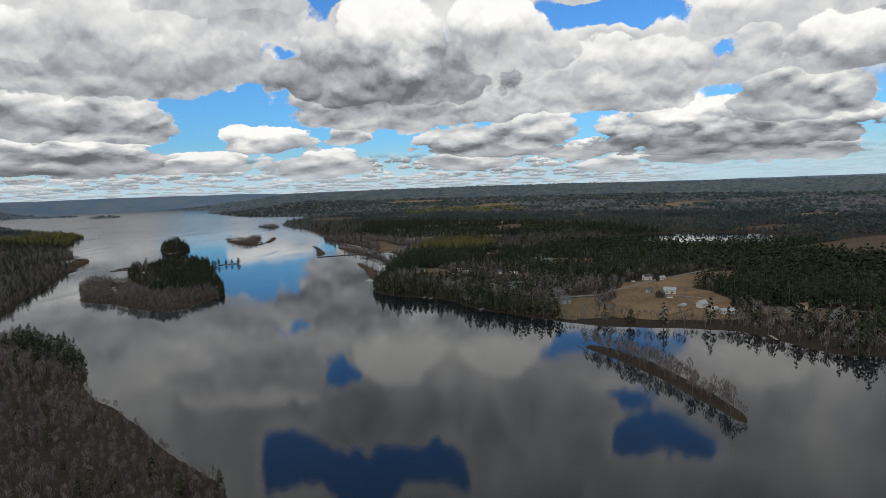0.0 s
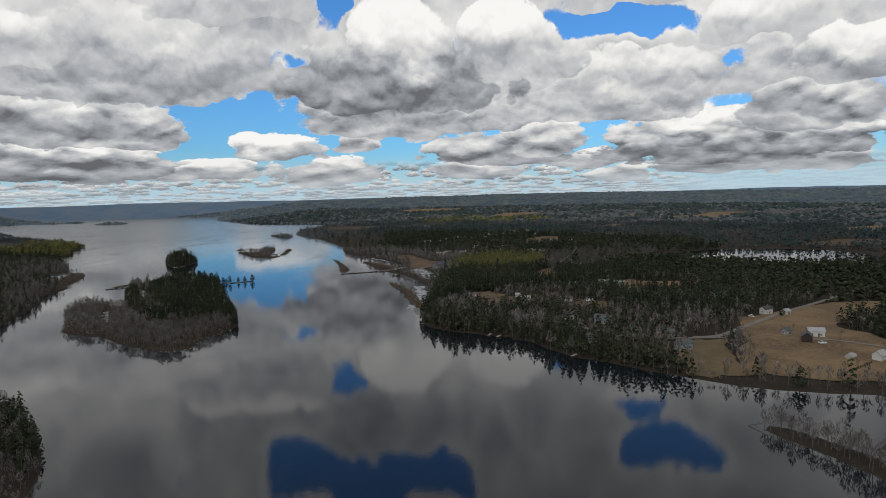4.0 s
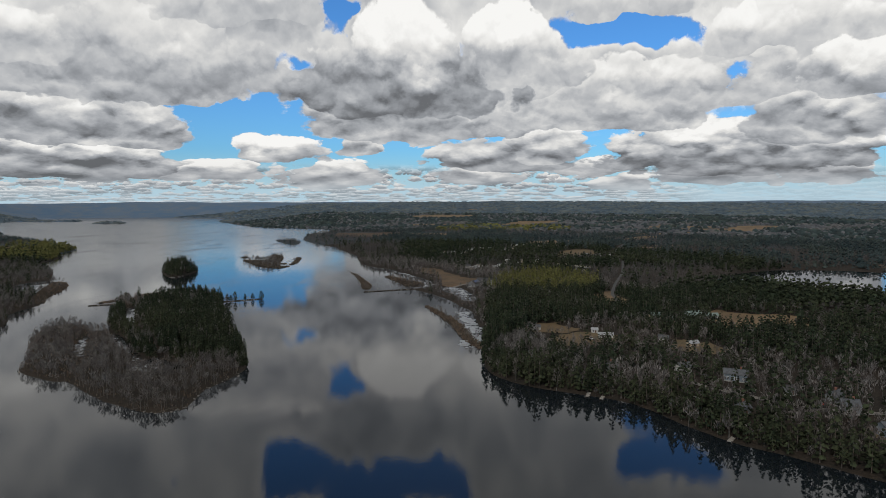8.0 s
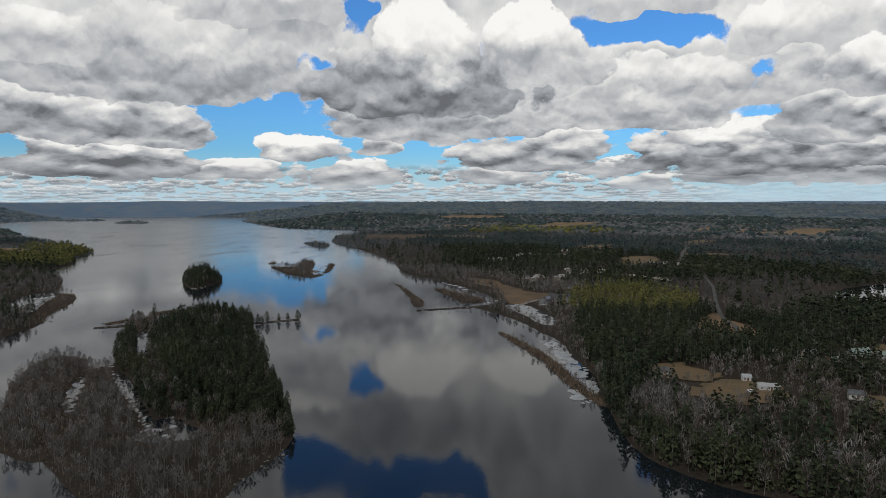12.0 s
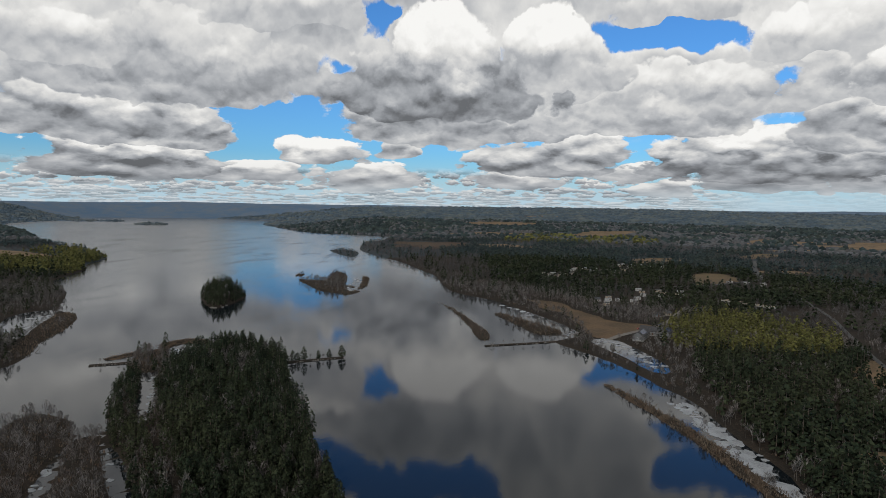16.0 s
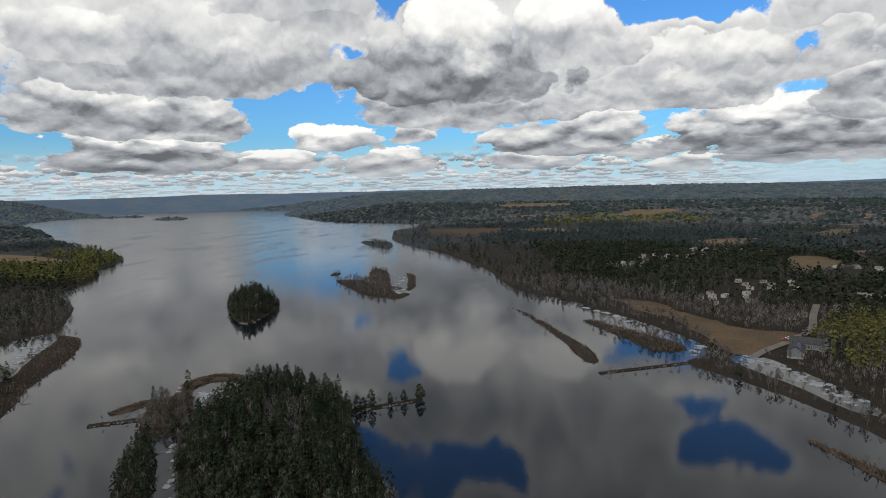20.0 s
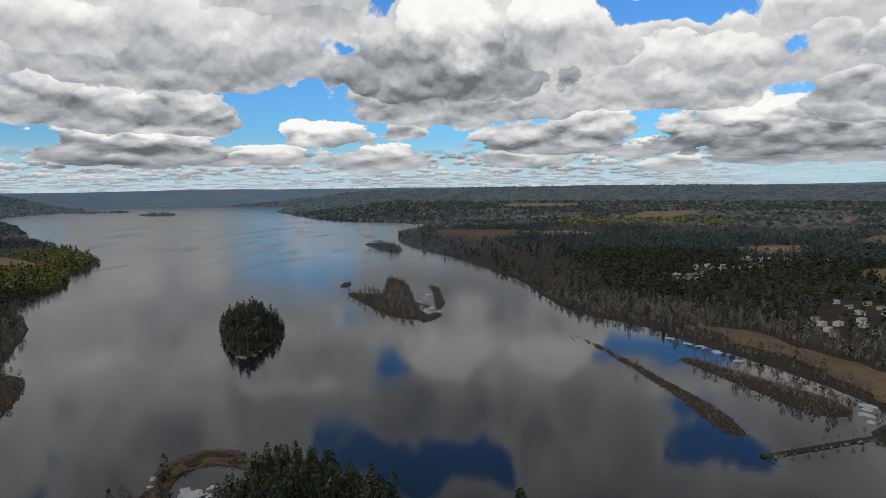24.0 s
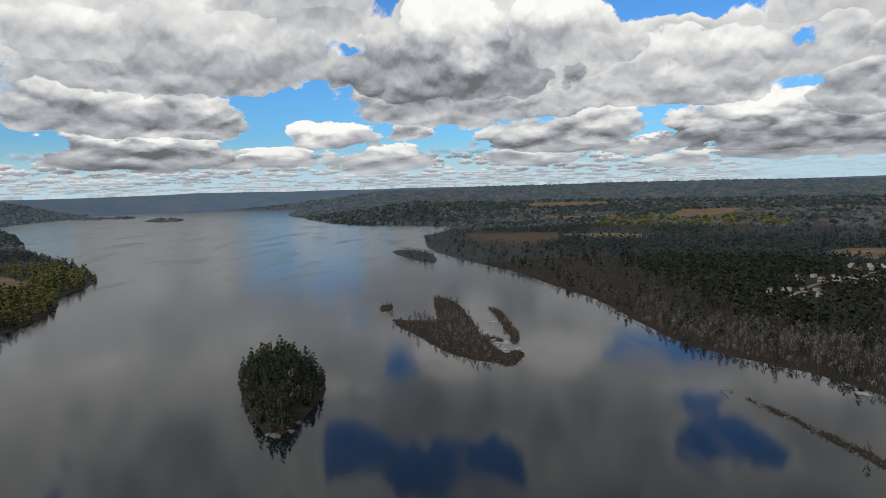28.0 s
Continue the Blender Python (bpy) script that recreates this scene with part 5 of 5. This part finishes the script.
def bridge():
    a, b = Vector((66, 1142, 0)), Vector((101, 1093, 0))
    mid, d = (a + b) / 2, b - a
    ob = new("road_bridge")
    ob.matrix_basis = pose(mid.x, mid.y, ground_z(mid.x, mid.y) + 5.5, 0, 0, math.degrees(math.atan2(d.y, d.x)))
    l = d.length
    piece("deck", [box(0, 0, 0, l, 8, 0.9)], CONCRETE, ob)
    for s in (-1, 1):
        piece("guard_rail", [box(0, s * 3.9, 0.9, l, 0.2, 0.5)] + [box(u, s * 3.9, 0.6, 0.2, 0.2, 0.5) for u in np.arange(-l / 2 + 1, l / 2, 4)], WALL_TAN, ob)
    for u in (-0.36, -0.12, 0.12, 0.36):
        piece("pier", [box(u * l, 0, -3.4, 1.2, 6.5, 6.4)], CONCRETE, ob)
    tagged(ob, "long concrete road bridge among the trees", "bridge")


bridge()

# ---- shore works ----


def stone_mesh(seed):
    q = np.random.default_rng(seed)
    bm = bmesh.new()
    bmesh.ops.create_icosphere(bm, subdivisions=1, radius=1.0)
    for v in bm.verts:
        v.co = Vector((v.co.x * q.uniform(0.75, 1.2), v.co.y * q.uniform(0.75, 1.2), v.co.z * q.uniform(0.5, 0.8)))
    me = bpy.data.meshes.new("stone")
    bm.to_mesh(me)
    bm.free()
    me.materials.append(STONE)
    return me


STONES = [stone_mesh(i) for i in range(5)]


def causeway(a, b, width, label, seed, stones=70, top=MARSH):
    """A low bank of dumped stones reaching into the water."""
    q = random.Random(seed)
    a, b = np.array(a, float), np.array(b, float)
    d = b - a
    l = np.hypot(*d)
    ob = new("stone_pier")
    ob.matrix_basis = pose(*((a + b) / 2), 0, 0, 0, math.degrees(math.atan2(d[1], d[0])))
    n = 24
    xs = np.linspace(-l / 2, l / 2, n)
    v = []
    for x in xs:
        w = width * (0.42 + 0.12 * q.random())
        v += [(x, -w - 0.8, -0.8), (x, -w, 0.45 + 0.2 * q.random()), (x, 0, 0.75 + 0.2 * q.random()), (x, w, 0.45 + 0.2 * q.random()), (x, w + 0.8, -0.8)]
    piece("bank", [(np.array(v), grid_faces(5, n))], top, ob)
    for i in range(stones):
        s = q.uniform(0.35, 0.95)
        m = Matrix.LocRotScale(Vector((q.uniform(-l / 2, l / 2), q.choice((-1, 1)) * width * q.uniform(0.38, 0.62), q.uniform(0.0, 0.45))), Euler((q.uniform(-0.4, 0.4), q.uniform(-0.4, 0.4), q.uniform(0, 6))), Vector((s, s, s)))
        part("stone", STONES[i % 5], ob, "", m)
    return tagged(ob, label, "pier")


causeway((-340, 856), (-300, 878), 4.0, "low stone pier with a row of pines", 1, 70, LITTER)
causeway((-464, 833), (-420, 853), 3.6, "dark stone pier running off the island", 2, 70, LITTER)
causeway((-197, 928), (-137, 952), 3.0, "thin stone jetty with leafless brush", 3, 90, LITTER)


def dock(x, y, turn, l, label):
    ob = new("dock")
    ob.matrix_basis = pose(x, y, 0.7, 0, 0, turn)
    for i in range(int(l / 0.5)):
        piece("board", [box(-l / 2 + 0.25 + i * 0.5, 0, 0, 0.46, 2.0, 0.08)], BOARD, ob)
    for u in np.linspace(-l / 2 + 0.3, l / 2 - 0.3, 4):
        for s in (-0.9, 0.9):
            v, f = tube((u, s, -2.2), (u, s, 0.5), 0.12, 0.12, 6)
            part("post", mesh_of("post", v, f, [BARK]), ob)
    return tagged(ob, label, "dock")


dock(-20, 551, 250, 9, "grey board dock at the wooded bank")
dock(-14, 545, 245, 6, "short pale board dock at the wooded bank")
dock(203, 372, 260, 14, "long pale board dock by the marsh")
dock(29, 489, 230, 8, "board dock under the shore pines")


def floe_mesh(seed):
    q = np.random.default_rng(seed)
    n = 11
    t = np.arange(n) * 2 * np.pi / n
    r = q.uniform(0.55, 1.15, n)
    ring = np.column_stack([np.cos(t) * r, np.sin(t) * r * 0.7])
    v = np.vstack([np.column_stack([ring * 1.03, np.full(n, -0.1)]), np.column_stack([ring, np.full(n, 0.10)]), [[0, 0, 0.14]]])
    i = np.arange(n)
    j = (i + 1) % n
    f = np.vstack([np.column_stack([i, j, j + n]), np.column_stack([i, j + n, i + n]), np.column_stack([i + n, j + n, np.full(n, 2 * n)])])
    return mesh_of("ice_floe", v, f, [ICE])


FLOES = [floe_mesh(i) for i in range(6)]


def ice(line, width, count, size, seed):
    """Rotten spring ice left along a still channel."""
    q = random.Random(seed)
    p = np.array(line, float)
    for i in range(count):
        k = q.randrange(len(p) - 1)
        x, y = p[k] + (p[k + 1] - p[k]) * q.random()
        x, y = x + q.gauss(0, width), y + q.gauss(0, width)
        if ground_z(x, y) > 0.25:
            continue
        s = size * q.uniform(0.35, 1.3)
        ob = new("ice_floe", FLOES[i % 6])
        ob.matrix_basis = Matrix.LocRotScale(Vector((x, y, 0.02 + 0.012 * (i % 6))), Euler((0, 0, q.uniform(0, 6))), Vector((s, s, 1)))
        tagged(ob, "flat white floe of melting ice in still water", "ice", "ice floes")


ice([(-82, 655), (-79, 700), (-82, 750), (-84, 800)], 2.2, 90, 3.8, 1)
ice([(-72, 668), (-74, 700), (-78, 760)], 2.5, 70, 4.0, 11)
ice([(-408, 815), (-384, 775), (-362, 738), (-340, 700)], 3.0, 60, 2.2, 2)
ice([(-380, 712), (-345, 662), (-310, 625), (-284, 602)], 3.0, 50, 2.4, 3)
ice([(-326, 585), (-350, 628), (-378, 675)], 2.5, 26, 3.6, 4)
ice([(-104, 960), (-90, 955), (-78, 915), (-74, 880)], 4.0, 50, 3.0, 5)
ice([(-592, 940), (-612, 975), (-622, 995)], 3.5, 40, 3.0, 6)
ice([(-390, 1340), (-388, 1280), (-376, 1225), (-372, 1195)], 5.0, 44, 4.2, 7)
ice([(-130, 970), (-112, 1000), (-125, 1045), (-150, 1080), (-190, 1150)], 2.0, 30, 4.0, 8)
ice([(-440, 895), (-425, 880), (-424, 860)], 4.0, 20, 4.0, 9)
ice([(206, 372), (216, 345), (226, 333)], 3.0, 14, 4.0, 10)

# boulders on the bare tips of the islands
brng = random.Random(3)


def boulders(ring, lo, hi, count, size):
    r = rounded(ring, 6)
    n = len(r)
    for i in range(count):
        k = int((lo + (hi - lo) * brng.random()) * n) % n
        x, y = r[k]
        s = size * brng.uniform(0.4, 1.2)
        ob = new("boulder", STONES[i % 5])
        ob.matrix_basis = Matrix.LocRotScale(Vector((x + brng.gauss(0, 1.2), y + brng.gauss(0, 1.2), 0.15)), Euler((0.2, 0.1, brng.uniform(0, 6))), Vector((s, s, s * 0.9)))
        tagged(ob, "pale grey boulder at the island's waterline", "boulder", "shore boulders")


boulders(ISLES["round"], -0.04, 0.09, 18, 1.5)
boulders(ISLES["main"], 0.08, 0.30, 40, 0.8)

# ---- reeds, brush and drift ----
BRUSH = leafy("red_brown_brush", (0.12, 0.075, 0.05), (0.17, 0.115, 0.08), (0.15, 0.09, 0.06))
REED = leafy("dead_reed", (0.115, 0.090, 0.068), (0.175, 0.138, 0.104), (0.145, 0.102, 0.074))


def reed_beds():
    wood, brush = Wood(), Wood()
    tufts = [tuft_model(300 + i, 1.5 + 0.3 * i, 6, 0.16, 0.8) for i in range(3)]
    shrubs = [bare_model(310 + i, 2.6 + 0.5 * i, 2, 14, 0.05, 3, 0.5)[1] for i in range(3)]
    for name, step in (("bar", 1.8), ("spit", 1.6), ("west_spit", 2.2), ("reeds", 1.6), ("reeds_low", 1.6), ("shoal", 2.4), ("hook", 2.0), ("hook_low", 2.0), ("hook_mid", 2.0), ("tip", 6.0), ("long", 2.0), ("arrow", 3.4), ("reed", 3.0), ("dot", 3.0), ("main", 5.0)):
        ring = ISLES_R[name]
        lo, hi = ring.min(0), ring.max(0)
        gx, gy = np.meshgrid(np.arange(lo[0], hi[0], step), np.arange(lo[1], hi[1], step))
        gx, gy = gx.ravel() + rng.uniform(-0.5, 0.5, gx.size) * step, gy.ravel() + rng.uniform(-0.5, 0.5, gx.size) * step
        d = sampled(DEPTH, gx, gy)
        k = (d > -0.8) & (inside(gx, gy, ring) > -2)
        if name == "main":
            k &= (d < 9)
        gx, gy, d = gx[k], gy[k], d[k]
        n = fractal(gx / 9, gy / 9, 41)
        pos = np.column_stack([gx, gy, np.maximum(sampled(HEIGHT, gx, gy), -0.1)])
        turn = rng.uniform(0, 6.283, gx.shape)
        s = rng.uniform(0.6, 1.25, gx.shape)
        size = np.column_stack([s, s * (0.7 + 0.6 * n) * (0.55 if name in ("bar", "reeds", "reeds_low", "hook_low") else 1.0)])
        isbrush = (n > 0.56) & (rng.random(gx.shape) < (0.25 if name in ("bar", "spit", "reeds", "west_spit") else 0.6))
        which = rng.integers(0, 3, gx.shape)
        for i in range(3):
            j = (which == i) & ~isbrush
            if j.any():
                wood.add(tufts[i], pos[j], size[j], turn[j], 0)
            j = (which == i) & isbrush
            if j.any():
                brush.add(shrubs[i], pos[j], size[j] * 1.2, turn[j], 0)
    wood.done("reed_bed", [REED], "dead rust-brown reeds on the marsh islands", "reeds")
    brush.done("shore_brush", [BRUSH], "low leafless red-brown brush along the shores", "brush")


def shore_brush():
    """Leafless brush in a belt along the lake's edge and under the trees near the flight."""
    brush = Wood()
    shrubs = [bare_model(330 + i, 3.0 + 0.6 * i, 2, 16, 0.06, 3, 0.5)[1] for i in range(3)]
    x, y = plots(0, 420, 5.0)
    d = sampled(DEPTH, x, y)
    near_bank = (x > -330) & (x < -40) & (y < 430)
    k = ((d < 6) | near_bank) & (rng.random(x.shape) < 0.8)
    x, y = x[k], y[k]
    pos = np.column_stack([x, y, sampled(HEIGHT, x, y)])
    s = rng.uniform(0.6, 1.3, x.shape)
    t = rng.uniform(0, 6.283, x.shape)
    which = rng.integers(0, 3, x.shape)
    for i in range(3):
        j = which == i
        brush.add(shrubs[i], pos[j], np.column_stack([s[j], s[j]]), t[j], 0)
    brush.done("bank_brush", [BRUSH], "low leafless brush along the wooded bank", "brush")


for name in ("spit", "reeds", "reeds_low"):
    ring = rounded(ISLES[name], 8)
    ring = ring + np.column_stack([fractal(ring[:, 0] / 7, ring[:, 1] / 7, 51) - 0.5, fractal(ring[:, 0] / 7, ring[:, 1] / 7, 61) - 0.5]) * 7
    sheet("marsh_mat", ring, MARSH, 0.22, 8.0, "low rust-brown marsh mat at the waterline", "marsh")


def fallen_tree(x, y, turn, size, lean=78):
    stem, crown = LOGS
    ob = new("fallen_tree")
    ob.matrix_basis = Matrix.LocRotScale(Vector((x, y, 0.3)), Euler((radians(lean), 0, radians(turn))), Vector((size, size, size)))
    part("trunk", stem, ob)
    part("crown", crown, ob)
    tagged(ob, "dead grey fallen tree lying at the waterline", "fallen tree", "fallen trees")


LOG_MODEL = bare_model(400, 9, 5, 14, 0.05, 5)
LOGS = mesh_of("trunk", *LOG_MODEL[0], [BARK]), mesh_of("crown", *LOG_MODEL[1], [TWIG])
for row in ((-119, 828, 20, 1.0, 70), (-256, 526, 100, 1.1, 80), (-262, 530, 150, 0.9, 84), (-248, 523, 200, 0.8, 82), (-240, 523, 120, 1.0, 80), (-284, 544, 140, 1.0, 80), (80, 370, 60, 0.9, 72), (-253, 1133, 30, 0.9, 75),
            (-197, 928, 80, 0.9, 70), (-350, 588, 170, 1.0, 80), (-525, 862, 200, 1.1, 78), (-375, 1190, 170, 1.0, 75), (-300, 618, 60, 1.2, 86), (-292, 612, 75, 1.0, 86), (-285, 607, 50, 1.1, 86), (-100, 205, 30, 1.2, 85), (-120, 215, 80, 1.1, 85)):
    fallen_tree(*row)

# ---- planting ----
plant()
plant_heroes()
reed_beds()
shore_brush()


def lone(kind, which, x, y, s, label, group="lone trees"):
    tree(kind, which, (x, y, max(ground_z(x, y), 0.5) - 0.1), (s * (1.4 if kind == "pine" else 1.0), s), x * 3.7, label, group)


lone("pine", 1, 128, 417, 0.95, "single dark pine on the farm shore")
for i, (x, y, s) in enumerate(((-301, 877, 0.85), (-309, 872.5, 0.6), (-316, 868.5, 0.55), (-325, 864, 0.75), (-329, 862, 0.6), (-332, 860, 0.7))):
    lone("pine", i % 4, x, y, s, "small dark pine growing on the stone pier", "pier pines")
for i, (x, y, s) in enumerate(((-313, 870.5, 0.4), (-321, 866, 0.45), (-333, 859.5, 0.5), (-458, 836, 0.35), (-448, 840.5, 0.3), (-440, 844, 0.35), (-432, 848, 0.5), (-426, 851, 0.6),
                               (-190, 931, 0.3), (-182, 934, 0.35), (-174, 937, 0.35), (-166, 940.5, 0.4), (-158, 944, 0.42), (-150, 947, 0.5), (-144, 949.5, 0.5))):
    lone("bare", i % 4, x, y, s, "small leafless tree on the stone pier", "pier brush")
for i, (x, y, s) in enumerate(((182, 520, 0.6), (196, 492, 0.7), (172, 440, 0.5), (160, 432, 0.6), (208, 470, 0.6), (146, 520, 0.6), (138, 500, 0.7), (126, 470, 0.9), (122, 458, 0.9), (124, 446, 0.9), (121, 438, 0.8), (128, 464, 0.8),
                               (126, 452, 0.7), (132, 476, 0.8), (119, 450, 0.8), (236, 540, 0.7), (228, 520, 0.9), (232, 528, 0.9), (238, 522, 0.8))):
    lone("bare", i % 4, x, y, s, "leafless tree standing in the dry pasture", "pasture trees")
for i in range(14):
    u = i / 13
    lone("pine", i % 4, 158 + 26 * u, 430 + 17 * u, 0.16, "clipped dark evergreen of the pasture hedge", "hedge evergreens")
for i, (x, y, s) in enumerate(((200, 568, 0.6), (183, 590, 0.7), (176, 598, 0.6), (214, 600, 0.7), (140, 712, 0.4), (146, 718, 0.4), (152, 722, 0.4), (158, 720, 0.4), (186, 716, 0.45), (194, 722, 0.45))):
    lone("pine", i % 4, x, y, s, "round dark evergreen standing in the field", "field evergreens")
